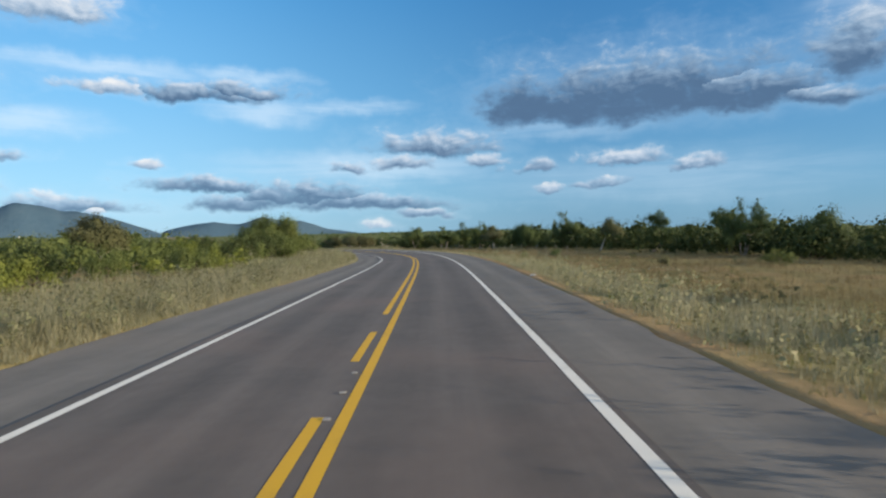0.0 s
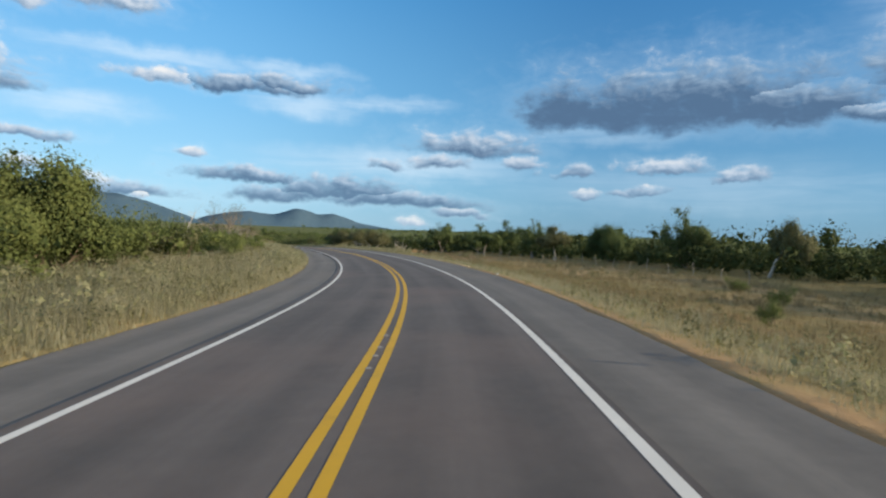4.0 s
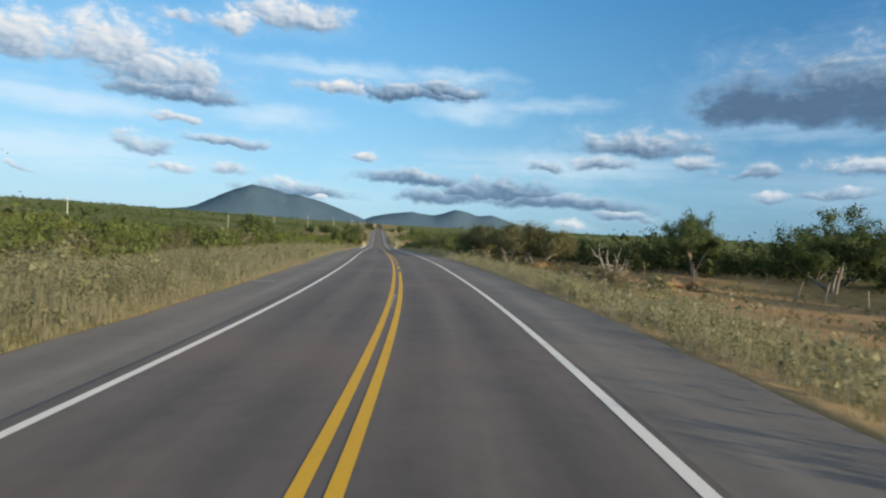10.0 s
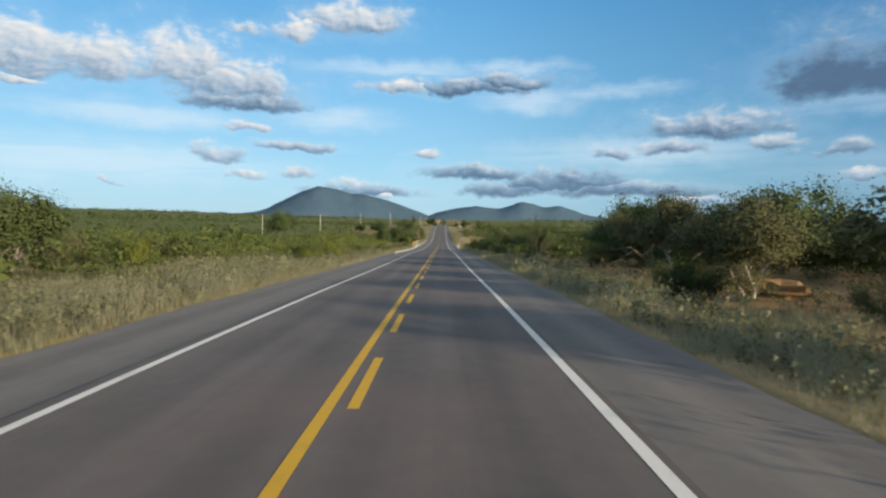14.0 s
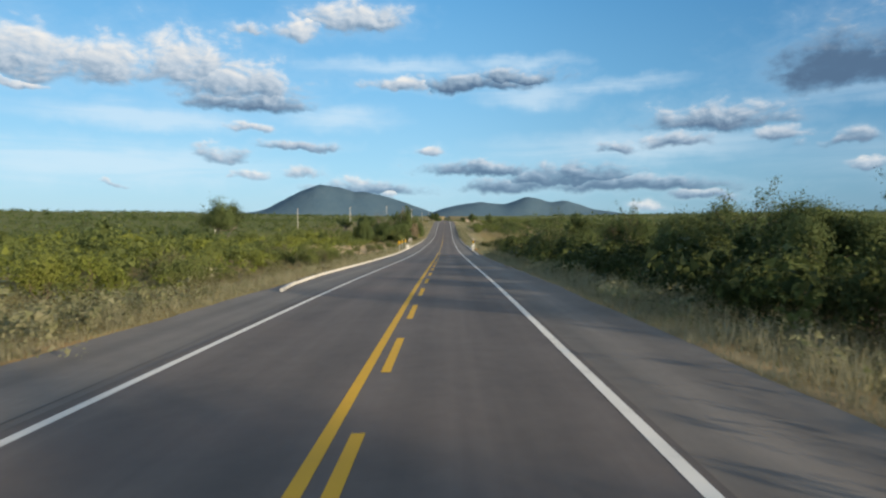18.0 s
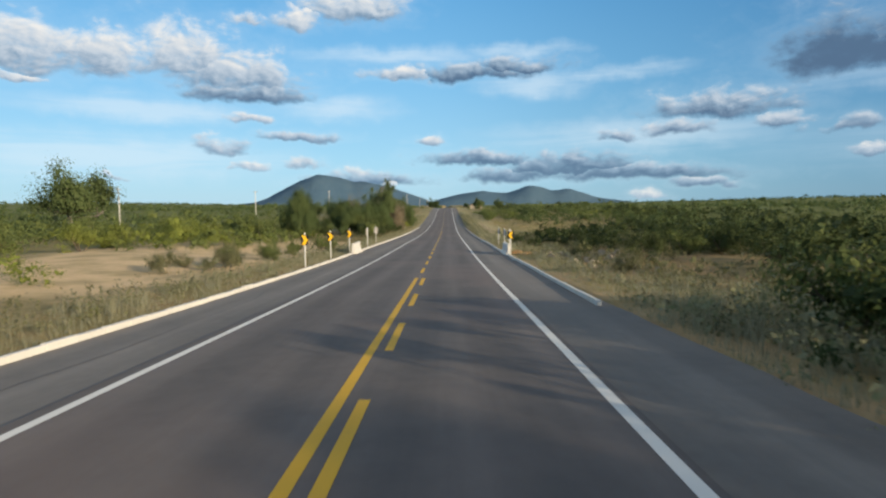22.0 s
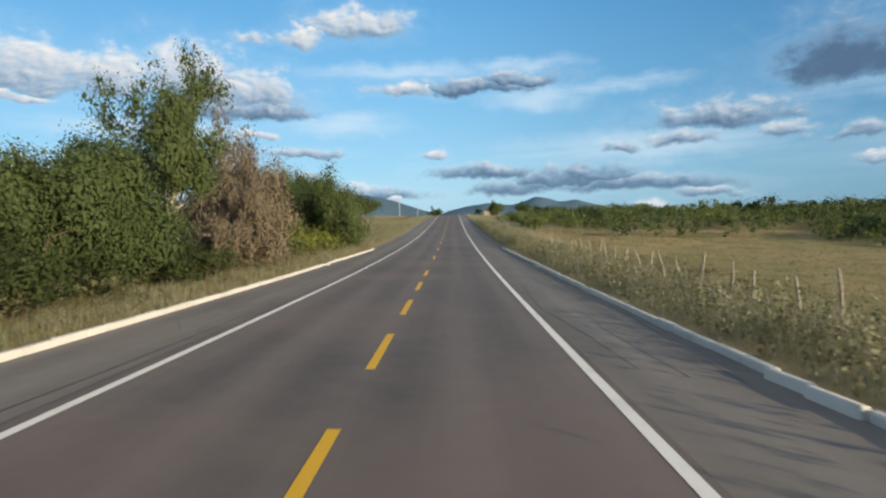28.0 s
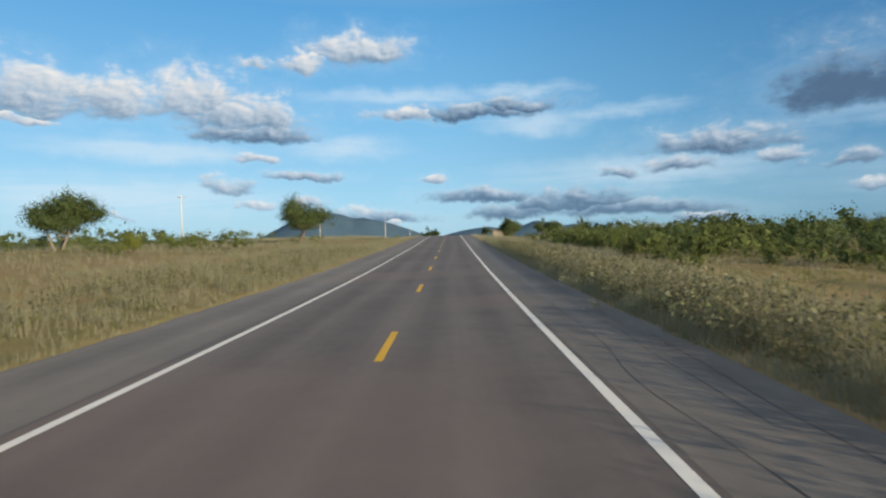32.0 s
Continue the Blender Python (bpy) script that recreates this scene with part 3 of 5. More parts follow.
# ---- plants ----
def tube(points, radii, sides=5):
    """A tapering limb through the points: vertices and quads."""
    verts, faces = [], []
    for i, (p, r) in enumerate(zip(points, radii)):
        d = (points[min(i + 1, len(points) - 1)] - points[max(i - 1, 0)]).normalized()
        a = d.orthogonal().normalized()
        b = d.cross(a)
        for k in range(sides):
            w = 2 * math.pi * k / sides
            verts.append(p + (a * math.cos(w) + b * math.sin(w)) * r)
    for i in range(len(points) - 1):
        for k in range(sides):
            faces.append((i * sides + k, i * sides + (k + 1) % sides, (i + 1) * sides + (k + 1) % sides, (i + 1) * sides + k))
    return verts, faces


def grow(rng, height, spread, stems, levels, lean=0.35, droop=0.0, base_r=0.1, fork=(3, 4), first=0.45, twigs=True):
    """Limbs of a plant and the places of its twigs."""
    verts, faces, tips = [], [], []

    def limb(p, d, length, r, level_left):
        pts, rad = [p], [r]
        steps = 3 if level_left == 0 else 4
        for i in range(steps):
            d = (d + Vector((rng.gauss(0, 0.22), rng.gauss(0, 0.22), rng.gauss(0.02 - droop, 0.15)))).normalized()
            p = p + d * (length / steps)
            pts.append(p)
            rad.append(r * (1 - 0.55 * (i + 1) / steps))
        v, f = tube(pts, rad, (6 if twigs else 4) if level_left == levels else 3)
        if twigs or level_left:
            base = len(verts)
            verts.extend(v)
            faces.extend([tuple(base + j for j in q) for q in f])
        if level_left <= 1:
            tips.extend(pts[1:])
        if level_left == 0:
            return
        for _ in range(rng.randint(*fork)):
            k = rng.randint(2, steps)
            out = Vector((rng.gauss(0, 1), rng.gauss(0, 1), rng.gauss(0.25, 0.5))).normalized()
            nd = (d * (1 - spread) + out * spread).normalized()
            limb(pts[k], nd, length * rng.uniform(0.55, 0.8), rad[k] * 0.7, level_left - 1)

    for i in range(stems):
        w = 2 * math.pi * (i + rng.random()) / stems
        d = Vector((math.cos(w) * lean, math.sin(w) * lean, 1)).normalized()
        limb(Vector((math.cos(w), math.sin(w), 0)) * (0.12 * (stems > 1)), d, height * first * rng.uniform(0.9, 1.1), base_r * rng.uniform(0.75, 1), levels)
    return verts, faces, tips


def leaf_cards(rng_np, tips, count, blob, size):
    """Many single leaves in loose clumps round the twigs, rounded like the clump they sit on, with broad sprays within."""
    tips = np.array([tuple(t) for t in tips])
    pick = tips[rng_np.integers(0, len(tips), count)]
    inner = np.arange(count) < count * 0.16
    away = rng_np.normal(0, 1, (count, 3))
    away *= (1.55 * rng_np.uniform(0, 1, (count, 1)) ** 0.45) / np.linalg.norm(away, axis=1, keepdims=True)
    away *= np.array([1, 1, 0.8])
    centre = pick + away * blob * np.where(inner, 0.5, 1.0)[:, None]
    centre[:, 2] = np.maximum(centre[:, 2], 0.04)
    middle = tips.mean(0) * np.array([1, 1, 0.6])
    far = centre - middle
    far /= np.linalg.norm(far, axis=1, keepdims=True) + 1e-6
    away /= np.linalg.norm(away, axis=1, keepdims=True)
    return lozenges(rng_np, centre, size * rng_np.uniform(0.55, 1.3, (count, 1)) * np.where(inner, 1.8, 0.9)[:, None], away * 0.8 + far * 0.7)


def lozenges(rng_np, centre, s, facing):
    """Small three-cornered leaves of size s; facing: the way out of the clump that each one belongs to."""
    count = len(centre)
    n = rng_np.normal(0, 0.55, (count, 3)) + np.array([0, 0, 0.25]) + facing
    n /= np.linalg.norm(n, axis=1, keepdims=True)
    a = np.cross(n, rng_np.normal(0, 1, (count, 3)))
    a /= np.linalg.norm(a, axis=1, keepdims=True)
    b = np.cross(n, a)
    v = np.stack([centre - a * s * 0.9 - b * s * 0.5, centre + a * s * 0.9 - b * s * 0.5, centre + a * s * 0.1 + b * s * 0.85], 1).reshape(-1, 3)
    soft = n * 0.45 + facing
    soft /= np.linalg.norm(soft, axis=1, keepdims=True) + 1e-6
    return v, np.arange(count * 3).reshape(-1, 3), np.repeat(soft, 3, 0)


PLANTS = {}


def plant_meshes(key, seed, height, spread, stems, levels, count, blob, size, leaf, wood, above=0.0, **more):
    rng, rng_np = random.Random(seed), np.random.default_rng(seed)
    v, f, tips = grow(rng, height, spread, stems, levels, **more)
    top = max(t.z for t in tips)
    tips = [t for t in tips if t.z > above * top]
    v = np.array([tuple(p) for p in v])
    tall = np.percentile([t.z for t in tips], 96) + blob
    girth = np.percentile([math.hypot(t.x, t.y) for t in tips], 93) + blob
    unit = np.array([0.5 / girth, 0.5 / girth, 1 / tall])
    trunk = mesh_of(key + "_wood", v * unit, f, wood, smooth=True)
    crown = None
    if count:
        lv, lf, ln = leaf_cards(rng_np, tips, count, blob, size)
        ln = ln / unit
        crown = mesh_of(key + "_crown", lv * unit, lf, leaf, smooth=True, normals=ln / np.linalg.norm(ln, axis=1, keepdims=True))
    PLANTS[key] = (trunk, crown)


def plant(key, name, label, category, s, o, tall, spin=0.0, group="", wide=1.0):
    """tall: metres from the ground to the top of the crown; wide: its breadth as a share of that."""
    trunk, crown = PLANTS[key]
    top = new(name)
    top.empty_display_size = 0.1
    part("trunk" if "tree" in name else "stem", trunk, top)
    if crown:
        part("crown", crown, top)
    top.matrix_world = Matrix.LocRotScale(spot(s, o, -0.06), Euler((0, 0, spin)), (tall * wide, tall * wide, tall))
    return tagged(top, label, category, group)


for i in range(4):
    plant_meshes(f"green{i}", 10 + i, 2.2, 0.62, 6, 2, 5000, 0.27, 0.038, LEAF_GREEN, BARK_BROWN, base_r=0.04, lean=0.85, fork=(3, 4), twigs=False)
    plant_meshes(f"dark{i}", 30 + i, 2.4, 0.62, 6, 2, 5000, 0.28, 0.040, LEAF_DARK, BARK_BROWN, base_r=0.04, lean=0.85, fork=(3, 4), twigs=False)
    plant_meshes(f"grey{i}", 50 + i, 1.7, 0.6, 7, 2, 4600, 0.23, 0.032, LEAF_GREY, BARK_GREY, base_r=0.03, lean=0.95, fork=(3, 4), twigs=False)
    plant_meshes(f"bright{i}", 70 + i, 2.0, 0.6, 6, 2, 5000, 0.27, 0.038, LEAF_BRIGHT, BARK_BROWN, base_r=0.035, lean=0.95, fork=(3, 4), twigs=False)
for i in range(3):
    plant_meshes(f"tree{i}", 90 + i, 5.0, 0.6, 3, 3, 22000, 0.38, 0.062, LEAF_MID, BARK_GREY, above=0.22, base_r=0.13, lean=0.45)
    plant_meshes(f"leafy{i}", 190 + i, 4.6, 0.62, 6, 3, 56000, 0.44, 0.043, LEAF_MID, BARK_BROWN, base_r=0.10, lean=0.8, first=0.32)
    plant_meshes(f"pale{i}", 110 + i, 3.6, 0.74, 1, 4, 18000, 0.24, 0.036, LEAF_OLIVE, BARK_PALE, above=0.45, base_r=0.085, first=0.27, fork=(3, 4))
    plant_meshes(f"umbrella{i}", 171 + i, 3.8, 0.76, 2, 4, 17000, 0.30, 0.036, LEAF_OLIVE, BARK_PALE, above=0.46, base_r=0.055, lean=0.55, first=0.30, fork=(3, 4))
    plant_meshes(f"canopy{i}", 181 + i, 3.8, 0.74, 3, 4, 17000, 0.32, 0.036, LEAF_MID, BARK_GREY, above=0.42, base_r=0.06, lean=0.6, first=0.28, fork=(3, 4))
    plant_meshes(f"shady{i}", 201 + i, 4.4, 0.62, 5, 3, 34000, 0.42, 0.046, LEAF_GREEN, BARK_BROWN, base_r=0.10, lean=0.65, first=0.36)
plant_meshes("bare0", 131, 4.2, 0.62, 6, 4, 7000, 0.14, 0.020, LEAF_GREY, BARK_GREY, base_r=0.12, lean=0.9, fork=(3, 4))
plant_meshes("dead0", 133, 3.0, 0.7, 3, 2, 0, 0.1, 0.05, LEAF_GREY, BARK_PALE, base_r=0.09, lean=1.2)
plant_meshes("dryheap", 141, 3.6, 0.6, 8, 3, 30000, 0.30, 0.036, LEAF_DRY, BARK_GREY, base_r=0.06, lean=0.9, droop=0.14)
plant_meshes("tallgum", 151, 8.2, 0.5, 3, 3, 30000, 0.52, 0.074, LEAF_MID, BARK_PALE, above=0.36, base_r=0.17, lean=0.2, first=0.5)
plant_meshes("spiky", 161, 3.0, 0.35, 9, 2, 9000, 0.13, 0.024, LEAF_MID, BARK_BROWN, base_r=0.04, lean=0.5)

LABELS = {"green": "leafy green thorn bush on dry ground", "dark": "dense dark green bush on dry ground", "grey": "grey half-dry brushwood bush beside the road", "bright": "fresh yellow-green leafy bush on dry ground"}
rng = random.Random(5)


def thicket(s0, s1, o0, o1, count, kinds, lo, hi):
    for _ in range(count):
        kind = rng.choice(kinds)
        plant(f"{kind}{rng.randrange(4)}", "bush", LABELS[kind], "bush", rng.uniform(s0, s1), rng.uniform(o0, o1), rng.uniform(lo, hi), rng.uniform(0, 6.28), "roadside bushes", wide=rng.uniform(1.1, 1.7))


# bushes, stretch by stretch, the verges' nearest rows
thicket(20, 64, -21, -14.5, 14, ["green", "bright", "dark"], 1.9, 2.8)
thicket(58, 92, -20, -14, 16, ["green", "green", "dark"], 2.4, 3.8)
thicket(90, 134, -18, -12.5, 18, ["grey", "green", "green"], 1.7, 2.9)
thicket(132, 225, -20, -14.5, 22, ["green", "bright", "grey", "green"], 1.7, 2.7)
thicket(222, 305, -15, -9.6, 32, ["bright", "green", "grey", "green"], 1.1, 2.2)
thicket(312, 362, -34, -28, 8, ["bright", "green"], 2.2, 3.4)
thicket(318, 352, -14, -9.5, 7, ["grey", "green"], 0.8, 1.6)
thicket(368, 386, -26, -16, 8, ["green", "dark"], 2.2, 3.6)
thicket(384, 408, -17, -11.0, 14, ["dark", "dark", "green"], 2.4, 4.4)
thicket(420, 432, -17, -9.6, 10, ["green", "bright", "bright"], 1.3, 2.9)
thicket(306, 372, 13, 24, 14, ["dark", "green", "grey"], 1.4, 2.8)
thicket(376, 408, -14, -9.4, 14, ["dark", "dark", "green"], 1.2, 2.8)
thicket(452, 500, -34, -16, 5, ["green", "bright"], 1.2, 2.4)
thicket(30, 105, 14, 30, 7, ["green", "grey"], 0.8, 1.5)
thicket(150, 186, 13.5, 19, 7, ["grey", "grey"], 0.7, 1.2)
thicket(186, 232, 11, 17, 12, ["dark", "grey", "green"], 1.0, 2.2)
thicket(234, 304, 10.8, 15, 20, ["dark", "green", "green", "grey"], 1.2, 2.4)
thicket(262, 306, 9.4, 13.5, 14, ["dark", "grey", "green"], 1.5, 2.6)
# these low bushes are added for the shadows they cast on the road
thicket(156, 176, 10, 14.5, 8, ["grey"], 0.6, 1.1)
thicket(304, 372, 10, 18, 14, ["grey", "grey", "grey", "dark"], 0.9, 1.9)
thicket(476, 520, 13.5, 27, 18, ["green", "green", "bright"], 1.8, 3.0)
thicket(328, 348, -13, -9.8, 6, ["green", "grey"], 0.9, 1.5)

TREES_BEND = [
    ("shady0", 76, -17.5, 5.4, 1.4, "spreading leafy green tree among roadside bushes"),
    ("shady1", 84, -20, 4.6, 1.4, "spreading leafy green tree among roadside bushes"),
    ("pale0", 46, -24, 4.2, 1.3, "thin-crowned grey tree above roadside bushes"),
    ("dead0", 119, -20.5, 4.8, 1.1, "pale dead tree with bare forked limbs"),
    ("tree0", 70, 43, 6.6, 1.3, "dark thorn tree at the far side of a field"),
    ("tree1", 90, 44, 6.8, 1.2, "dark thorn tree at the far side of a field"),
    ("pale2", 104, 43, 6.4, 1.3, "grey thorn tree at the far side of a field"),
    ("tree2", 118, 44, 7.0, 1.2, "dark thorn tree at the far side of a field"),
    ("tree1", 80, 50, 6.6, 1.5, "dark thorn tree at the far side of a field"),
    ("leafy0", 63, 47, 5.4, 1.3, "dense green tree at the far side of a field"),
    # four trees out of view, added to cast streak shadows over the bend
    ("pale0", 3, 15, 2.5, 1.2, "unseen low thorn tree shading the bend"),
    ("pale1", 10, 16, 2.5, 1.3, "unseen grey thorn tree shading the bend"),
    ("pale2", 17, 18, 3.2, 1.1, "unseen thin thorn tree shading the bend"),
    ("pale2", -4, 14, 2.5, 1.2, "unseen grey thorn tree shading the bend"),
]
TREES_FIELD = [
    ("bare0", 142, -17.0, 6.6, 1.5, "nearly leafless grey tree with fine twigs"),
    ("dead0", 185, -17.5, 2.6, 1.8, "pale dead branches leaning over low bushes"),
    ("canopy1", 206, -20, 4.4, 1.5, "small spreading thorn tree in dry grass"),
    ("leafy1", 132, 42, 6.0, 1.3, "dense green tree at the far side of a field"),
    ("pale1", 146, 41, 6.2, 1.4, "grey thorn tree at the far side of a field"),
    ("umbrella0", 186, 17.4, 5.4, 1.7, "gnarled pale-limbed thorn tree over orange earth"),
    ("umbrella1", 195, 16.6, 5.0, 1.7, "gnarled pale-limbed thorn tree over orange earth"),
    ("umbrella2", 205, 16.0, 4.8, 1.6, "gnarled pale-limbed thorn tree over orange earth"),
    ("tree0", 183, 35, 6.8, 1.2, "broad dark green tree beside a wire fence"),
    ("tree0", 160, 45, 7.4, 1.3, "broad dark green tree beside a wire fence"),
    ("tree2", 180, 50, 7.4, 1.7, "broad dark green tree beside a wire fence"),
    ("tree1", 194, 41, 7.4, 1.7, "broad dark green tree beside a wire fence"),
    ("tree2", 170, 39, 6.2, 1.7, "broad dark green tree beside a wire fence"),
    ("dead0", 172, 19.2, 3.4, 1.2, "pale dead curved branches over a brush heap"),
]
TREES_BRUSH = [
    ("umbrella0", 216, 18.0, 5.6, 1.6, "gnarled pale-limbed thorn tree over orange earth"),
    ("leafy1", 256, 15.5, 3.5, 1.5, "dense green tree rising over roadside brush"),
    ("leafy0", 226, 19.0, 5.2, 1.5, "dense green tree rising over roadside brush"),
    ("canopy1", 221, 18.5, 5.8, 1.5, "spreading thorn tree behind a rock pile"),
    ("canopy2", 211, 20.0, 5.8, 1.5, "spreading thorn tree over orange earth"),
    ("leafy0", 262, 14.5, 3.6, 1.5, "dense green tree rising over roadside brush"),
    ("leafy2", 271, 14.0, 3.4, 1.5, "dense green tree rising over roadside brush"),
    ("spiky", 284, 12.0, 4.6, 0.9, "tall spiky many-stemmed thorn bush"),
    ("leafy1", 290, 12.5, 3.3, 1.5, "dense green tree rising over roadside brush"),
    ("spiky", 244, 13.6, 5.0, 0.8, "tall spiky many-stemmed thorn bush"),
    ("spiky", 250, 15.0, 4.6, 0.8, "tall spiky many-stemmed thorn bush"),
    ("spiky", 270, 13.4, 4.2, 0.9, "tall spiky many-stemmed thorn bush"),
    ("tree1", 279, 13.0, 4.0, 1.2, "low dark thorn tree among roadside bushes"),
    ("tree2", 250, 16.5, 3.8, 1.2, "low dark thorn tree among roadside bushes"),
    ("spiky", 258, 14.6, 4.0, 1.1, "tall spiky many-stemmed thorn bush"),
    ("pale2", 334, 44, 5.0, 1.4, "thin-crowned grey thorn tree above the scrub"),
]
TREES_KERB = [
    ("canopy0", 382, -63, 11.5, 1.25, "tall lone tree standing above the scrub"),
    ("leafy2", 371.5, -20, 7.0, 0.9, "upright dark green tree beyond sandy ground"),
    ("leafy2", 388, -17.5, 5.6, 1.3, "rounded green tree behind the kerb"),
    ("leafy0", 396.5, -15.2, 5.5, 1.4, "rounded green tree behind the kerb"),
    ("leafy1", 401.5, -14.2, 5.4, 1.3, "rounded green tree behind the kerb"),
    ("tallgum", 409, -12.6, 10.6, 0.66, "tall pale-trunked tree with open feathery crown"),
    ("leafy2", 405.5, -13.6, 6.4, 1.2, "dense green tree below a taller one"),
    ("dryheap", 413.5, -11.4, 6.0, 1.1, "dry brown creeper spilling down beside a tree"),
    ("dryheap", 417, -12.6, 9.0, 1.0, "tree smothered in dry brown creeper"),
    ("tree1", 423, -16.5, 6.8, 1.0, "dark green tree behind a dry brown one"),
    ("bare0", 431, -19, 6.5, 0.9, "half-bare grey tree beside a green one"),
    ("leafy0", 432.5, -11.0, 6.9, 1.15, "large dense green tree at the end of the kerb"),
    ("leafy1", 427.5, -17.5, 5.5, 1.2, "rounded green tree beside half-bare ones"),
    ("tree2", 436, -21.5, 7.0, 1.2, "dark thorn tree beside half-bare ones"),
    ("bare0", 438, -25, 9.0, 0.8, "half-bare grey tree beside a green one"),
    ("tree2", 376, 34, 4.6, 1.4, "dark scrubby tree with a bare crooked branch"),
]
TREES_CREST = [
    ("leafy2", 443, -18.6, 8.6, 0.9, "tall green tree behind a denser one"),
    ("canopy0", 468, -33, 7.2, 1.7, "umbrella-crowned thorn tree in dry grass"),
    ("canopy1", 495, -39, 6.0, 1.6, "umbrella-crowned thorn tree in dry grass"),
    ("canopy2", 530, -23, 7.2, 1.5, "lone thin-crowned tree in dry grass"),
    ("tree0", 478, -46, 6.0, 1.4, "low dark thorn tree in dry grass"),
    ("tree1", 812, -10, 10.0, 1.3, "umbrella-crowned thorn tree beyond the crest"),
    ("tree2", 822, -15, 10.5, 1.1, "umbrella-crowned thorn tree beyond the crest"),
    ("leafy0", 618, 20, 5.8, 1.2, "rounded green tree beside a small house"),
    ("tree2", 640, 34, 5.5, 1.4, "dark thorn tree on the crest"),
    ("leafy2", 600, 30, 4.6, 1.3, "rounded green tree on the crest"),
    ("tree0", 628, 12.5, 3.6, 1.2, "low thorn tree on the crest"),
]
for i, (key, s, o, tall, wide, label) in enumerate(TREES_BEND + TREES_FIELD + TREES_BRUSH + TREES_KERB + TREES_CREST):
    plant(key, "tree", label, "tree", s, o, tall, i * 1.37, "", wide)


# ---- the scrub behind: too much to count, joined ----
def scrub(name, label, bands, leaf, seed, per_bush, leaf_size, lobes=6):
    """Bushes of many leaves on lumpy shells; each band is s0, s1, o0, o1, how many, lowest and highest."""
    r = np.random.default_rng(seed)
    chunks = []
    for s0, s1, o0, o1, count, lo, hi in bands:
        s, o = r.uniform(s0, s1, count), r.uniform(o0, o1, count)
        x, y = plan(s, o)
        z = level(s, o)
        h = (lo + (hi - lo) * r.uniform(0, 1, count) ** 1.6) * (0.9 + 0.3 * wave(x, y, seed, 9.0)) * np.where(r.uniform(0, 1, count) > 0.93, 1.45, 1.0)
        k = per_bush
        lobe = r.normal(0, 1, (count, lobes, 3)) * np.array([0.38, 0.38, 0.0])
        lobe[..., 2] = r.uniform(0.14, 0.76, (count, lobes))
        pick = r.integers(0, lobes, (count, k))
        shell = r.normal(0, 1, (count, k, 3))
        shell /= np.linalg.norm(shell, axis=-1, keepdims=True)
        inner = (np.arange(k) < k * 0.2)[None, :]
        local = np.take_along_axis(lobe, pick[..., None].repeat(3, -1), 1) + shell * (r.uniform(0.22, 0.36, (count, k)) * np.where(inner, 0.4, 1.0))[..., None] * np.array([1.15, 1.15, 0.85])
        local[..., 2] = np.abs(local[..., 2])
        pos = local * h[:, None, None] + np.stack([x, y, z], -1)[:, None, :]
        size = leaf_size * h[:, None] * r.uniform(0.6, 1.3, (count, k)) * np.where(inner, 2.4, 0.85)
        out = shell + 0.6 * (local - np.array([0, 0, 0.3]))
        chunks.append((pos.reshape(-1, 3), size.reshape(-1, 1), out.reshape(-1, 3)))
    centre, size = np.concatenate([c[0] for c in chunks]), np.concatenate([c[1] for c in chunks])
    v, f, n = lozenges(r, centre, size, np.concatenate([c[2] for c in chunks]))
    ob = new(name, mesh_of(name, v, f, leaf, smooth=True, normals=n))
    return tagged(ob, label, "scrub", kind="stuff")


GREEN_BANDS_FIRST = [(0, 130, -46, -21, 130, 1.9, 3.2), (130, 300, -50, -21, 300, 1.6, 2.8), (134, 228, -24, -13.5, 130, 1.3, 2.4), (90, 134, -30, -14, 60, 1.5, 2.6), (225, 305, -26, -12, 90, 1.2, 2.2), (300, 380, -70, -34, 110, 2.2, 3.6), (380, 450, -50, -20, 60, 2.5, 5), (445, 560, -80, -36, 60, 1.6, 3), (486, 545, -44, -20, 34, 1.2, 2.4), (306, 380, 26, 64, 110, 1.4, 2.6), (390, 440, 56, 90, 70, 2, 3.6), (470, 640, 22, 90, 190, 2, 4.0), (410, 484, 52, 70, 60, 2.2, 3.6), (640, 1050, 12, 60, 170, 2, 4)]
GREEN_BANDS_NEXT = [(640, 1050, -70, -13, 110, 1.6, 3.4), (18, 100, -30, -14.5, 70, 1.8, 3.0), (420, 434, -20, -9.6, 26, 1.4, 2.8), (336, 376, -34, -16, 40, 1.4, 2.6), (232, 308, 13, 24, 60, 1.6, 2.8), (248, 304, 8.8, 13, 40, 1.6, 2.7), (470, 530, 13, 30, 50, 1.6, 3.0)]
scrub("green_scrub", "mixed green thorn scrub spreading away from the road",
      GREEN_BANDS_FIRST + GREEN_BANDS_NEXT, LEAF_GREEN, 3, 330, 0.038)
DARK_BANDS_FIRST = [(14, 150, 41, 64, 270, 3.0, 5.8), (-20, 150, 66, 84, 90, 4, 6), (140, 215, 44, 64, 120, 3.0, 5.4), (225, 310, 21, 46, 160, 2.0, 3.6), (214, 262, 22, 50, 90, 3.2, 5.0), (236, 308, 11, 18, 120, 1.2, 2.4), (247, 304, 8.8, 12.5, 75, 1.7, 2.8), (182, 236, 26, 46, 100, 3, 5), (310, 384, 20, 70, 200, 2.4, 4.2), (400, 520, 60, 120, 150, 2.6, 5), (0, 110, -60, -30, 40, 2.4, 3.6), (378, 414, -16, -9.6, 40, 1.3, 2.7), (336, 374, 13, 27, 90, 2.0, 3.3)]
DARK_BANDS_NEXT = [(490, 620, 24, 70, 60, 2, 4.5)]
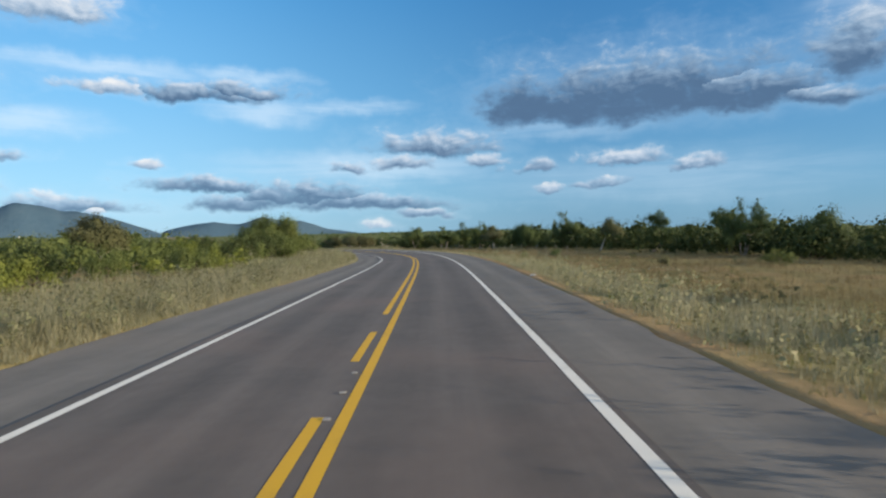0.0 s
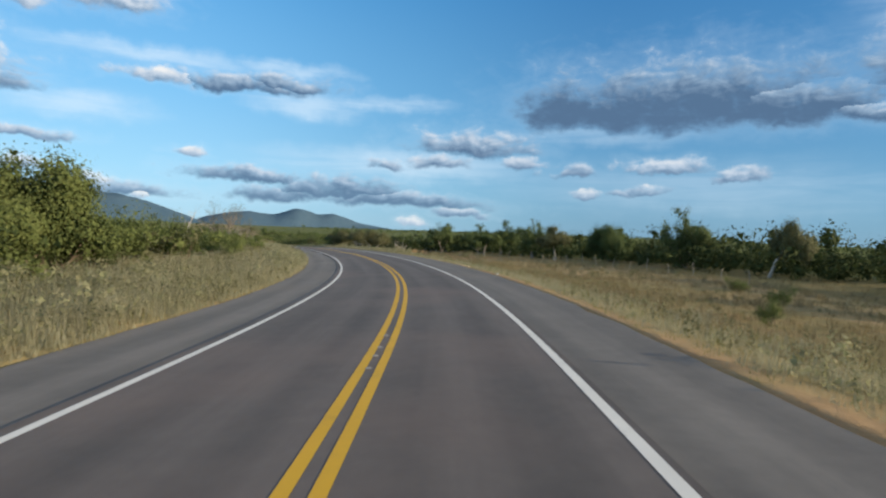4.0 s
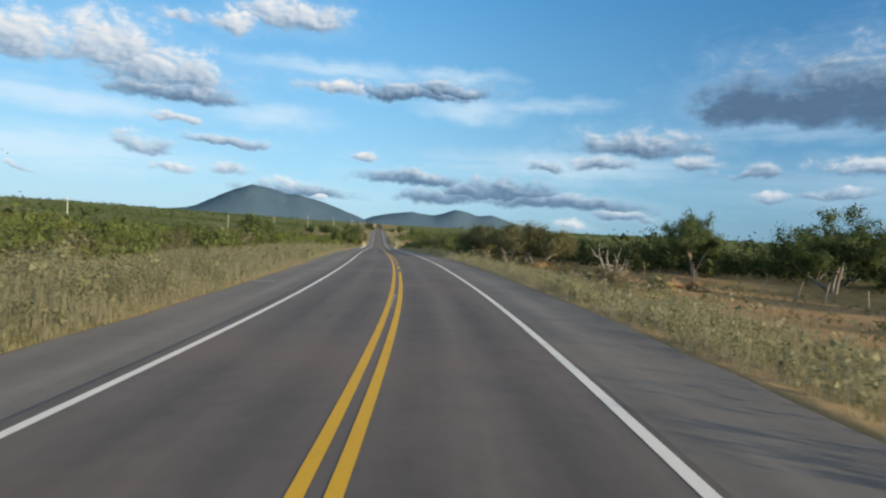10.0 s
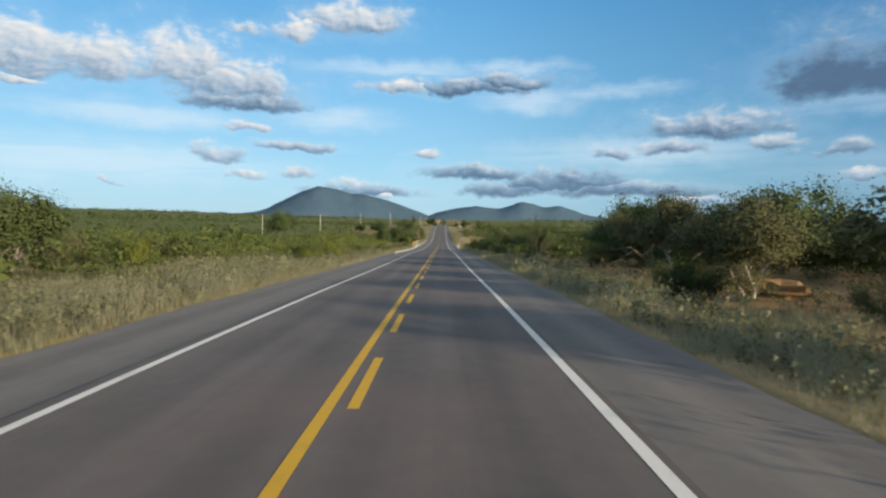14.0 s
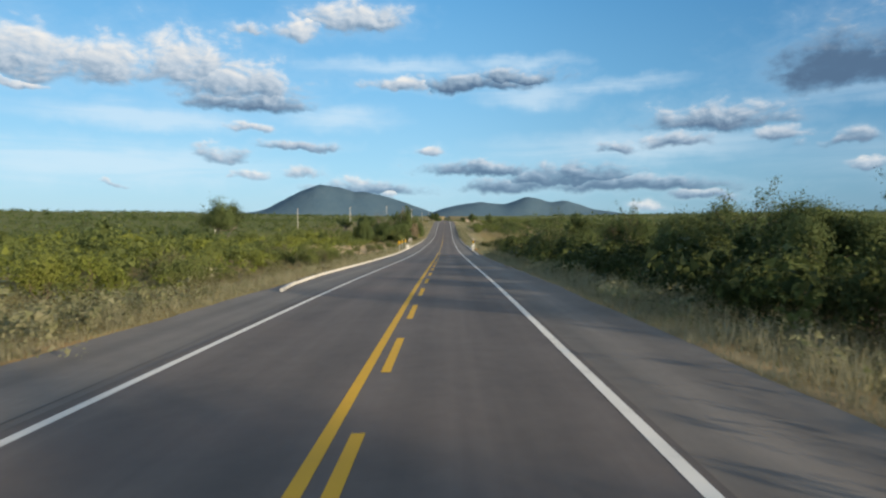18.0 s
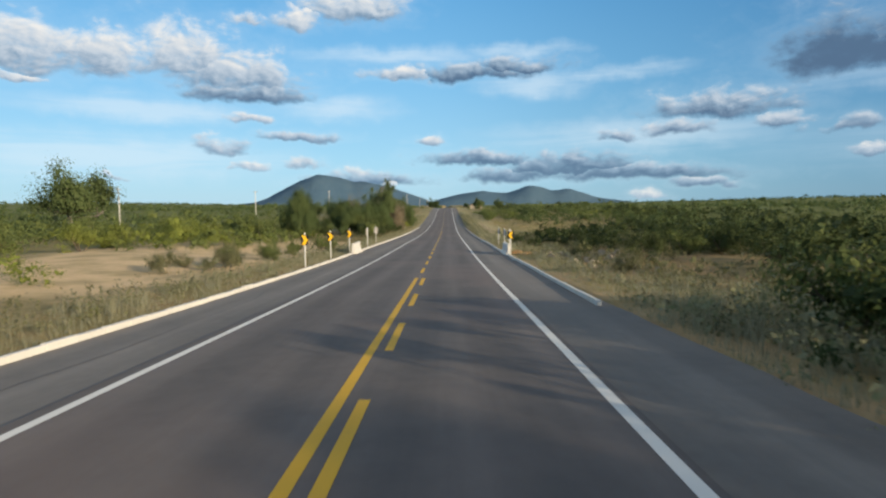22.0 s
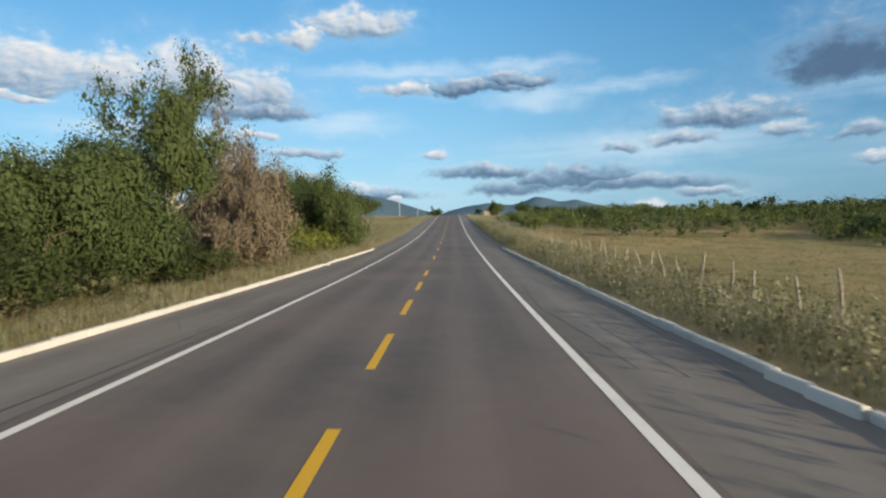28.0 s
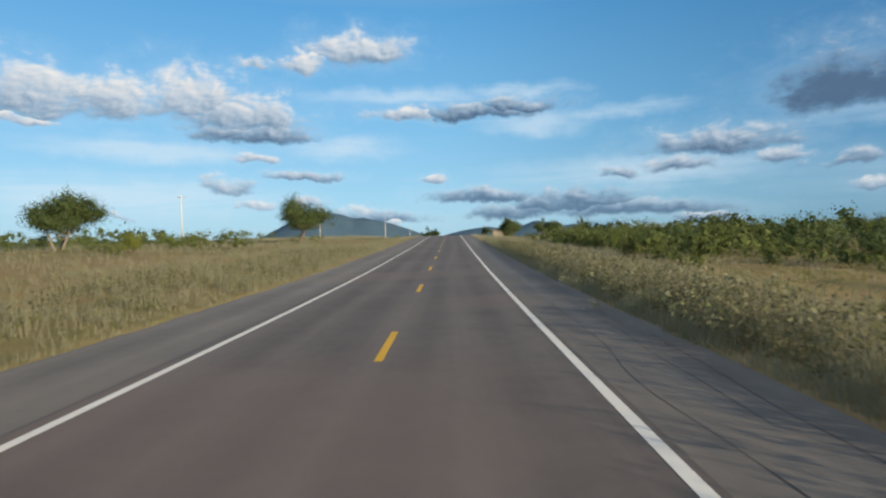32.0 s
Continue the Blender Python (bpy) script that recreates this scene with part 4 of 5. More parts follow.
scrub("dark_scrub", "dense dark thorn woodland along the far side of a field",
      DARK_BANDS_FIRST + DARK_BANDS_NEXT, LEAF_DARK, 4, 360, 0.036)
scrub("bright_scrub", "fresh yellow-green scrub among the darker bushes",
      [(222, 306, -26, -11, 120, 1.1, 2.1), (225, 330, -60, -14, 200, 1.4, 2.7), (130, 225, -60, -24, 90, 1.6, 2.6), (310, 400, -110, -40, 120, 2, 3.2), (420, 520, 50, 66, 30, 1.6, 3.0), (421, 433, -18, -9.2, 24, 1.2, 2.6), (340, 374, -32, -17, 40, 1.4, 2.4), (20, 64, -24, -14, 30, 1.4, 2.4)], LEAF_BRIGHT, 5, 330, 0.035)
scrub("grey_scrub", "low grey half-dry brushwood beside the road",
      [(88, 140, -24, -12, 40, 1, 2.2), (10, 132, 11, 36, 130, 0.5, 1.1), (134, 180, 13, 28, 60, 0.5, 1.1), (180, 232, 12.5, 25, 120, 0.5, 1.2), (300, 384, 10.5, 30, 220, 0.7, 1.7), (196, 290, 10, 18, 80, 0.7, 1.6), (225, 300, -14, -8.8, 90, .6, 1.2), (364, 400, -14, -8.6, 40, .7, 1.5), (400, 440, -12, -8.6, 34, .7, 1.5), (430, 500, 7.8, 12, 60, .5, 1.1)], LEAF_GREY, 6, 280, 0.032)
scrub("tree_clumps", "darker thorn trees scattered through the green scrub",
      [(100, 330, -130, -30, 70, 3.0, 5.0), (330, 460, -150, -70, 50, 3.0, 5.5), (300, 420, 60, 130, 40, 3.0, 5.0), (30, 110, -60, -26, 22, 3.0, 4.4), (384, 480, 58, 84, 110, 2.8, 4.4), (458, 530, 24, 52, 75, 2.4, 3.8)], LEAF_MID, 12, 420, 0.034, 8)
scrub("distant_scrub", "green thorn scrub covering the plain to the horizon",
      [(60, 1000, -300, -60, 1000, 2.2, 4.5), (60, 1000, 80, 300, 900, 2.5, 5), (1050, 1500, -300, 300, 260, 2.5, 5), (-200, 60, 100, 300, 90, 3, 6), (-200, 60, -300, -60, 60, 3, 5)], LEAF_MID, 7, 84, 0.080, 5)
scrub("horizon_scrub", "thorn woods on the far rim of the plain",
      [(150, 2600, -1500, -300, 1500, 5, 10), (150, 2600, 300, 1500, 1400, 5, 10)], LEAF_MID, 8, 40, 0.10, 4)


scrub("verge_weeds", "mounds of grey-green and straw weeds along the verge",
      [(-6, 100, -13.5, -7.1, 520, 0.6, 1.25), (100, 226, -14.5, -7.1, 680, 0.65, 1.4), (226, 258, -10, -7.2, 90, 0.5, 1.1), (258, 436, -9.4, -7.3, 150, 0.4, 0.8), (436, 520, -18, -7.2, 330, 0.4, 0.95),
       (-6, 60, 6.9, 13, 150, 0.55, 1.15), (60, 130, 7.4, 13, 100, 0.35, 0.7), (130, 236, 6.8, 12.5, 420, 0.6, 1.35), (236, 308, 6.7, 10.5, 260, 0.7, 1.45), (308, 392, 7.0, 13, 190, 0.4, 0.95), (392, 436, 6.9, 12, 110, 0.5, 1.1), (430, 530, 6.6, 10.5, 220, 0.8, 1.5)], LEAF_WEED, 9, 170, 0.029, 5)


# ---- grass of the verges ----
def verge_grass(name, label, leaf, bands, seed, blades=8):
    r = np.random.default_rng(seed)
    out = []
    for s0, s1, o0, o1, per_m2, lo, hi in bands:
        n = int((s1 - s0) * abs(o1 - o0) * per_m2)
        s = r.uniform(s0, s1, n)
        o = o0 + (o1 - o0) * r.uniform(0, 1, n) ** 1.25
        x, y = plan(s, o)
        clump = 0.5 + 0.5 * wave(x, y, seed, 1.6)
        keep = r.uniform(0, 1, n) < 0.25 + 0.75 * clump
        s, o, x, y, clump = s[keep], o[keep], x[keep], y[keep], clump[keep]
        h = r.uniform(lo, hi, len(s)) * (0.55 + 0.6 * clump) * (0.45 + 0.55 * ease(np.abs(o - o0), 0.0, 1.3))
        base = np.stack([x, y, level(s, o) - 0.02], -1)
        out.append((base, h))
    base, h = np.concatenate([b for b, _ in out]), np.concatenate([k for _, k in out])
    base, h = np.repeat(base, blades, 0), np.repeat(h, blades)
    n = len(h)
    base = base + np.stack([r.normal(0, 0.10, n), r.normal(0, 0.10, n), np.zeros(n)], -1)
    h = h * r.uniform(0.5, 1.1, n)
    a = r.uniform(0, 2 * np.pi, n)
    lean = r.uniform(0.05, 0.55, n) * h
    side = np.stack([-np.sin(a), np.cos(a), np.zeros(n)], -1) * (0.003 + 0.006 * r.uniform(0, 1, n) + 0.006 * h)[:, None]
    tip = base + np.stack([np.cos(a) * lean, np.sin(a) * lean, h], -1)
    v = np.stack([base - side, base + side, tip], 1).reshape(-1, 3)
    ob = new(name, mesh_of(name, v, np.arange(3 * n).reshape(-1, 3), leaf))
    return tagged(ob, label, "grass", kind="stuff")


verge_grass("tall_dry_grass", "tall straw and olive grass along the verge", STRAW,
            [(-6, 222, -6.72, -14.5, 22, 0.55, 1.15), (222, 256, -6.72, -10, 16, 0.4, 0.8), (256, 436, -6.75, -9.6, 14, 0.3, 0.7), (436, 520, -6.75, -18, 9, 0.4, 0.8), (440, 620, -18, -55, 1.4, 0.4, 0.9), (92, 230, -13, -18, 5, 0.5, 0.9), (520, 900, -6.8, -12, 1.6, 0.5, 1.0)], 21)
verge_grass("low_dry_grass", "low dry grass and weeds beside the shoulder", STRAW,
            [(-6, 60, 6.95, 12, 20, 0.35, 0.85), (60, 130, 6.95, 12, 13, 0.25, 0.6), (130, 200, 6.5, 14, 10, 0.4, 0.8), (200, 310, 6.4, 11, 11, 0.4, 0.9), (306, 386, 6.75, 13, 8, 0.25, 0.6), (386, 440, 6.75, 14, 9, 0.4, 0.8), (428, 520, 6.4, 16, 9, 0.5, 1.0), (430, 530, 6.4, 10.5, 34, 0.7, 1.35), (386, 432, 6.9, 12, 20, 0.4, 1.0), (140, 306, 6.4, 9.0, 14, 0.5, 1.0),
             (380, 450, 12, 50, 5.0, 0.15, 0.4), (450, 560, 12, 34, 2.0, 0.4, 0.8), (520, 900, 6.6, 12, 1.6, 0.5, 1.0)], 22)
verge_grass("brown_field_grass", "brown and olive grass over the fallow field", FIELD,
            [(-6, 130, 10, 16, 8, 0.3, 0.7), (-6, 130, 16, 36, 5, 0.3, 0.75), (0, 150, 36, 46, 1.6, 0.4, 0.8), (130, 215, 12, 34, 2.4, 0.2, 0.55)], 24)
verge_grass("green_weed_patch", "patches of fresh green weeds in the verge", WEED,
            [(-6, 256, -6.9, -12, 2.2, 0.2, 0.6), (256, 436, -7, -10, 2.2, 0.2, 0.5), (-6, 310, 6.6, 12, 2.2, 0.2, 0.5), (310, 520, 6.8, 12, 2.2, 0.2, 0.55), (436, 520, -7, -12, 2.0, 0.2, 0.5), (384, 470, 16, 60, 8.0, 0.12, 0.35)], 23)


def weed_heads(name, label, bands, leaf, seed, size):
    """Small leaves of upright weeds among the grass."""
    r = np.random.default_rng(seed)
    rows, outs = [], []
    for s0, s1, o0, o1, count, lo, hi in bands:
        s, o = r.uniform(s0, s1, count), r.uniform(o0, o1, count)
        x, y = plan(s, o)
        h = r.uniform(lo, hi, count)
        k = 16
        t = r.uniform(0.15, 1, (count, k))
        off = r.normal(0, 0.10, (count, k, 2)) * h[:, None, None]
        p = np.stack([x[:, None] + off[..., 0], y[:, None] + off[..., 1], level(s, o)[:, None] + t * h[:, None]], -1)
        rows.append(p.reshape(-1, 3))
        outs.append(np.stack([off[..., 0], off[..., 1], (t - 0.4) * h[:, None] * 0.2], -1).reshape(-1, 3) / (0.12 * np.repeat(h, k)[:, None]))
    c = np.concatenate(rows)
    v, f, n = lozenges(r, c, size * r.uniform(0.5, 1.5, (len(c), 1)), np.concatenate(outs))
    ob = new(name, mesh_of(name, v, f, leaf, smooth=True, normals=n))
    return tagged(ob, label, "weeds", kind="stuff")


weed_heads("grey_weed", "upright grey-green weeds among the dry grass", [(-6, 256, -13.5, -6.9, 4600, .4, 1.05), (256, 436, -10, -7.4, 700, .4, .8), (436, 500, -14, -7.2, 600, .4, .8), (-6, 130, 7.2, 14, 900, .3, .6), (130, 310, 6.7, 11.5, 2300, .3, 0.9), (310, 440, 7.2, 13, 900, .3, .8), (390, 500, 6.8, 11, 2200, .4, 1.0), (430, 505, 6.6, 9.2, 2200, .7, 1.25)], LEAF_GREY, 31, 0.042)


weed_heads("tall_stalk", "tall thin weed stalks at the shoulder's edge", [(-6, 44, 6.5, 8.2, 110, 0.8, 1.5), (130, 216, 6.6, 8.2, 210, 0.8, 1.5), (312, 392, 6.8, 8.4, 90, 0.6, 1.1), (384, 440, 6.7, 8.2, 140, 0.8, 1.4), (428, 530, 6.5, 8.2, 280, 1.0, 1.7)], LEAF_WEED, 33, 0.050)


# ---- small things of the roadside ----
def built(name, work, material, smooth=False):
    bm = bmesh.new()
    work(bm)
    me = bpy.data.meshes.new(name)
    bm.to_mesh(me)
    bm.free()
    me.materials.append(material)
    if smooth:
        me.polygons.foreach_set("use_smooth", np.full(len(me.polygons), True))
    return me


def box(bm, size, at=(0, 0, 0), bevel=0.0, turn=0.0):
    made = bmesh.ops.create_cube(bm, size=1.0, matrix=Matrix.Translation(at) @ Matrix.Rotation(turn, 4, "Z") @ Matrix.Diagonal((*size, 1)))
    if bevel:
        edges = {e for v in made["verts"] for e in v.link_edges}
        bmesh.ops.bevel(bm, geom=list(edges), offset=bevel, segments=2, affect="EDGES")


def rod(bm, r0, r1, height, at=(0, 0, 0), sides=10):
    bmesh.ops.create_cone(bm, cap_ends=True, segments=sides, radius1=r0, radius2=r1, depth=height, matrix=Matrix.Translation((at[0], at[1], at[2] + height / 2)))


def outline(bm, points, depth, back=0.0):
    """A flat shape in x and z, extruded along y from back to back + depth."""
    front = [bm.verts.new((x, back, z)) for x, z in points]
    rear = [bm.verts.new((x, back + depth, z)) for x, z in points]
    bm.faces.new(front)
    bm.faces.new(rear[::-1])
    for i in range(len(points)):
        j = (i + 1) % len(points)
        bm.faces.new((front[j], front[i], rear[i], rear[j]))
    bmesh.ops.recalc_face_normals(bm, faces=bm.faces)


def stand(top, s, o, up=0.0, turn=0.0):
    top.matrix_world = Matrix.Translation(spot(s, o, up)) @ Matrix.Rotation(turn_at(s) + turn, 4, "Z")
    return top


# chevron signs and the backs of those for the other way
POST = built("post", lambda bm: rod(bm, 0.038, 0.036, 2.12), POST_PAINT, True)
CAP = built("cap", lambda bm: rod(bm, 0.045, 0.03, 0.05, (0, 0, 2.12)), POST_PAINT, True)
PLATE = built("plate", lambda bm: box(bm, (0.42, 0.016, 0.58), (0, -0.05, 1.74), 0.004), SIGN_BLACK)
BACK = built("plate", lambda bm: box(bm, (0.50, 0.016, 0.64), (0, 0.05, 1.70), 0.004), SIGN_BACK)
RAIL = built("bracket", lambda bm: box(bm, (0.40, 0.02, 0.035), (0, 0.03, 0), 0.004), SIGN_BACK)


def arrow(sign):
    p = [(-0.19, 0.27), (0.02, 0.27), (0.19, 0.0), (0.02, -0.27), (-0.19, -0.27), (-0.02, 0.0)]
    return built("arrow", lambda bm: outline(bm, [(x * sign, z + 1.74) for x, z in p], 0.006, -0.066), SIGN_YELLOW)


ARROWS = {1: arrow(1), -1: arrow(-1)}


def chevron_sign(s, o, sign, turn=0.0):
    top = new("chevron_sign")
    post = part("post", POST, top, "white round post")
    part("cap", CAP, post)
    plate = part("plate", PLATE, top, "black sheet plate")
    part("arrow", ARROWS[sign], plate, "yellow chevron arrow")
    tagged(stand(top, s, o, -0.05, turn), "yellow chevron on a black plate on a white post", "road sign", "bend signs")


def sign_back(s, o, turn=0.0):
    top = new("road_sign")
    post = part("post", POST, top, "white round post")
    part("cap", CAP, post)
    part("plate", BACK, top, "grey bare back of the plate")
    for z in (1.52, 1.88):
        part("bracket", RAIL, top).location.z = z
    tagged(stand(top, s, o, -0.05, turn), "white post with grey back of a sign plate", "road sign", "signs seen from behind")


for s, o, sign, turn in ((324.1, -6.72, 1, 0.1), (331.5, -6.80, 1, 0.05), (338.6, -6.74, 1, 0.0), (337.7, 6.50, -1, 0.05)):
    chevron_sign(s, o, sign, turn)
for s, o, turn in ((348.0, -6.70, 1.25), (354.6, -6.76, 0.1), (342.4, 6.94, -1.1), (348.6, 7.18, -1.0), (355.1, 7.22, -1.1)):
    sign_back(s, o, turn)


# the culvert's parapets, with a sloping foot and one slanted end
def parapet(s0, s1, side, o):
    def work(bm):
        length = s1 - s0
        profile = [(0.0, 0.0), (0.0, 0.12), (0.14, 0.34), (0.20, 0.95), (0.40, 0.95), (0.46, 0.34), (0.46, 0.0)]
        ends = []
        for y, low in ((0.0, 0.0), (length * 0.5, 0.0), (length - 0.55, 0.0), (length, 0.72)):
            ends.append([bm.verts.new((side * x, y, max(0.0, z - low * z / 0.95 * 0.95 if low else z) if not low else z * 0.28)) for x, z in profile])
        for a, b in zip(ends, ends[1:]):
            for i in range(len(profile) - 1):
                bm.faces.new((a[i], a[i + 1], b[i + 1], b[i]))
        bm.faces.new(ends[0])
        bm.faces.new(ends[-1][::-1])
        bmesh.ops.recalc_face_normals(bm, faces=bm.faces)
        bmesh.ops.bevel(bm, geom=[e for e in bm.edges if e.calc_face_angle(0) > 0.5], offset=0.015, segments=1, affect="EDGES")

    top = new("parapet", built("parapet", work, LIMEWASH))
    stand(top, s0, side * o, -0.06)
    return tagged(top, "low whitewashed concrete parapet over a culvert", "parapet", "culvert parapets")


parapet(338.7, 342.3, -1, 6.16)
parapet(337.9, 342.2, 1, 6.06)


# utility poles, the leaning line beyond the scrub
POLE = built("shaft", lambda bm: rod(bm, 0.18, 0.10, 10.8), LIMEWASH, True)
ARM = built("crossarm", lambda bm: box(bm, (1.7, 0.09, 0.11), (0, 0.1, 10.3), 0.01), WEATHERED)
KNOB = built("insulator", lambda bm: [rod(bm, 0.05, 0.035, 0.10, (0, 0, 0), 8), rod(bm, 0.03, 0.04, 0.07, (0, 0, 0.1), 8)], SIGN_BACK, True)
for s, o in ((296, -104), (428, -88), (494, -74), (560, -58), (626, -42), (692, -28), (760, -22), (830, -18)):
    top = new("utility_pole")
    part("shaft", POLE, top, "pale concrete shaft")
    arm = part("crossarm", ARM, top, "weathered wooden crossarm")
    for x in (-0.75, -0.1, 0.75):
        k = part("insulator", KNOB, arm)
        k.location = (x, 0.1, 10.355)
    tagged(stand(top, s, o, -0.3), "pale concrete power pole with one crossarm", "utility pole", "power line")


# fences: crooked posts with two wires
def fence_post(seed, tall):
    r = random.Random(seed)

    def work(bm):
        pts = [Vector((0, 0, 0))]
        d = Vector((r.gauss(0, 0.06), r.gauss(0, 0.06), 1))
        for _ in range(5):
            d = (d + Vector((r.gauss(0, 0.10), r.gauss(0, 0.10), 0))).normalized()
            pts.append(pts[-1] + d * (tall / 5))
        v, f = tube(pts, [0.045, 0.043, 0.041, 0.039, 0.037, 0.034], 7)
        vs = [bm.verts.new(p) for p in v]
        for q in f:
            bm.faces.new([vs[i] for i in q])
        bm.faces.new(vs[-7:])
    return built("fence_post", work, WEATHERED, True)


STAKES = [fence_post(i, 1.15 + 0.12 * i) for i in range(5)]


def fence(s0, s1, o0, o1, step, label):
    top = tagged(new("fence"), label, "fence")
    n = int((s1 - s0) / step)
    r = random.Random(int(s0))
    heads = []
    for i in range(n + 1):
        s = s0 + (s1 - s0) * i / n + r.uniform(-0.4, 0.4)
        o = o0 + (o1 - o0) * i / n + r.uniform(-0.12, 0.12)
        ob = part("fence_post", STAKES[r.randrange(5)], top)
        ob.matrix_world = Matrix.Translation(spot(s, o, -0.12)) @ Euler((r.gauss(0, 0.06), r.gauss(0, 0.06), r.uniform(0, 6))).to_matrix().to_4x4()
        heads.append(spot(s, o))
    for up in (0.55, 0.95):
        v, f = tube([p + Vector((0, 0, up)) for p in heads], [0.004] * len(heads), 3)
        part("wire", mesh_of("wire", [tuple(p) for p in v], f, SIGN_BACK), top, "thin rusty wire")


fence(386, 444, 9.4, 10.6, 1.6, "crooked wooden stake and wire fence at a field")
fence(148, 204, 30.5, 28.0, 2.6, "old wooden stake and wire fence under trees")
fence(96, 148, 33.0, 30.5, 3.4, "old wooden stake and wire fence under trees")


# stones, earth mounds and heaps
def lump(seed, flat=0.7, rough=0.22):
    def work(bm):
        bmesh.ops.create_icosphere(bm, subdivisions=3, radius=1.0)
        off = Vector((seed * 3.1, seed * 1.7, 0))
        for v in bm.verts:
            d = v.co.normalized()
            v.co = d * (1 + rough * 2 * noise.fractal(d * 1.3 + off, 1.0, 2.0, 4) + 0.12 * noise.cell(d * 2.2 + off))
            v.co.z *= flat
    return work


BOULDERS = [built("boulder", lump(i, 0.75, 0.2), ROCK) for i in range(4)]
r = random.Random(8)
for i in range(16):
    s, o, size = r.uniform(237, 249), r.gauss(13.2, 1.3), r.choice((0.28, 0.4, 0.5, 0.65))
    top = new("boulder", BOULDERS[i % 4])
    top.matrix_world = Matrix.LocRotScale(spot(s, o, size * 0.25), Euler((r.uniform(-.3, .3), r.uniform(-.3, .3), r.uniform(0, 6))), (size, size * r.uniform(.7, 1), size))
    tagged(top, "pale rough boulder of a rock pile among bushes", "rock", "rock pile")
for s, o, size in ((228, 9.6, 0.22), (230.5, 10.3, 0.3), (232, 9.4, 0.18), (331, 12.5, 0.3), (334, 14, 0.4), (329, 14.8, 0.28), (338, 13, 0.22), (324.5, 12.2, 0.2), (407, 15.6, 0.4), (409.5, 15.2, 0.3), (405.5, 13.2, 0.3), (411, 13.4, 0.25)):
    top = new("stone", BOULDERS[int(s) % 4])
    top.matrix_world = Matrix.LocRotScale(spot(s, o, size * 0.3), Euler((0.2, 0.1, s)), (size, size * 0.8, size))
    tagged(top, "pale stone lying in dry grass", "rock", "loose stones")
r = random.Random(19)
for i in range(46):
    s, o, size = r.uniform(324, 342), r.uniform(8.6, 15.5), r.choice((0.10, 0.13, 0.17, 0.22, 0.30))
    top = new("stone", BOULDERS[i % 4])
    top.matrix_world = Matrix.LocRotScale(spot(s, o, size * 0.3), Euler((r.uniform(-.3, .3), r.uniform(-.3, .3), r.uniform(0, 6))), (size * r.uniform(0.9, 1.4), size, size * 0.8))
    tagged(top, "pale stone lying on bare brown earth", "rock", "loose stones")

MOUND_EARTH, mn = matter("orange_earth", 0.95, 0.1)
mg = mn.noise(mn.place, 3.0, 6, 0.7)
finish(mn, mn.ramp(mg, [(0.3, (0.27, 0.155, 0.075)), (0.7, (0.46, 0.30, 0.155))]), mg, 1.0, 0.15)
MOUNDS = [built("earth_mound", lump(20 + i, 0.5, 0.5), MOUND_EARTH) for i in range(3)]
for i, (s, o, size) in enumerate(((186, 18.4, 1.5), (189.5, 19.3, 1.2), (196, 18.6, 1.7), (199.5, 18.8, 1.3), (206, 17.6, 1.5), (214, 17.0, 1.6), (222, 16.4, 1.3), (231, 17.5, 1.2), (161, 19.5, 1.4), (338.6, 7.7, 0.75))):
    top = new("earth_mound", MOUNDS[i % 3])
    top.matrix_world = Matrix.LocRotScale(spot(s, o, 0.05), Euler((0, 0, i * 1.3)), (size * 1.3, size * 0.8, size * 0.7))
    tagged(top, "heap of dug orange earth" + (" under thorn trees" if o > 10 else " beside a culvert parapet"), "earth mound", "earth mounds")

for s, o, size in ((164, 15.2, 2.6), (408, 14.2, 1.5), (417, 11.8, 0.9), (425.5, 22.0, 1.6)):
    top = new("brush_heap")
    v, f, tips = grow(random.Random(int(s)), 1.4, 0.8, 14, 1, lean=2.2, droop=0.1, base_r=0.045, fork=(4, 5))
    part("branch", mesh_of("branch", [tuple(p) for p in v], f, BARK_BROWN), top, "dead brown branches")
    lv, lf, ln = leaf_cards(np.random.default_rng(int(s)), tips, 900, 0.16, 0.05)
    part("litter", mesh_of("litter", lv, lf, LEAF_DRY, smooth=True, normals=ln), top, "dry brown leaves")
    top.matrix_world = Matrix.LocRotScale(spot(s, o, -0.05), Euler((0, 0, s)), (size, size, size * 0.8))
    tagged(top, "low heap of dead brown branches", "brush heap")


# a small house far up the road
def house(s, o, w, d, h, wall_m, roof_m, label):
    top = new("house")
    part("wall", built("wall", lambda bm: box(bm, (w, d, h), (0, 0, h / 2)), wall_m), top, "pale plastered walls")

    def roof(bm):
        e = 0.4
        ridge = h + 1.2
        a = [(-w / 2 - e, h - 0.1), (0, ridge), (w / 2 + e, h - 0.1), (w / 2 + e, h + 0.05), (0, ridge + 0.15), (-w / 2 - e, h + 0.05)]
        outline(bm, a, d + 2 * e, -d / 2 - e)
    part("roof", built("roof", roof, roof_m), top, "faded red tiled roof")
    part("door", built("door", lambda bm: box(bm, (0.9, 0.06, 2.0), (-0.8, -d / 2 - 0.03, 1.0), 0.01), WEATHERED), top, "wooden door")
    # a solid black panel stands in for the shade inside the open window
    window = part("window", built("window", lambda bm: box(bm, (1.0, 0.06, 1.0), (1.3, -d / 2 - 0.03, 1.5), 0.01), SIGN_BLACK), top, "black panel painting a dark open window")
    part("sill", built("sill", lambda bm: box(bm, (1.2, 0.14, 0.08), (1.3, -d / 2 - 0.07, 0.95), 0.01), LIMEWASH), window)
    tagged(stand(top, s, o, -0.2), label, "house")


ROOF_RED = bark("faded_roof_tile", (0.22, 0.10, 0.06), (0.36, 0.19, 0.12))
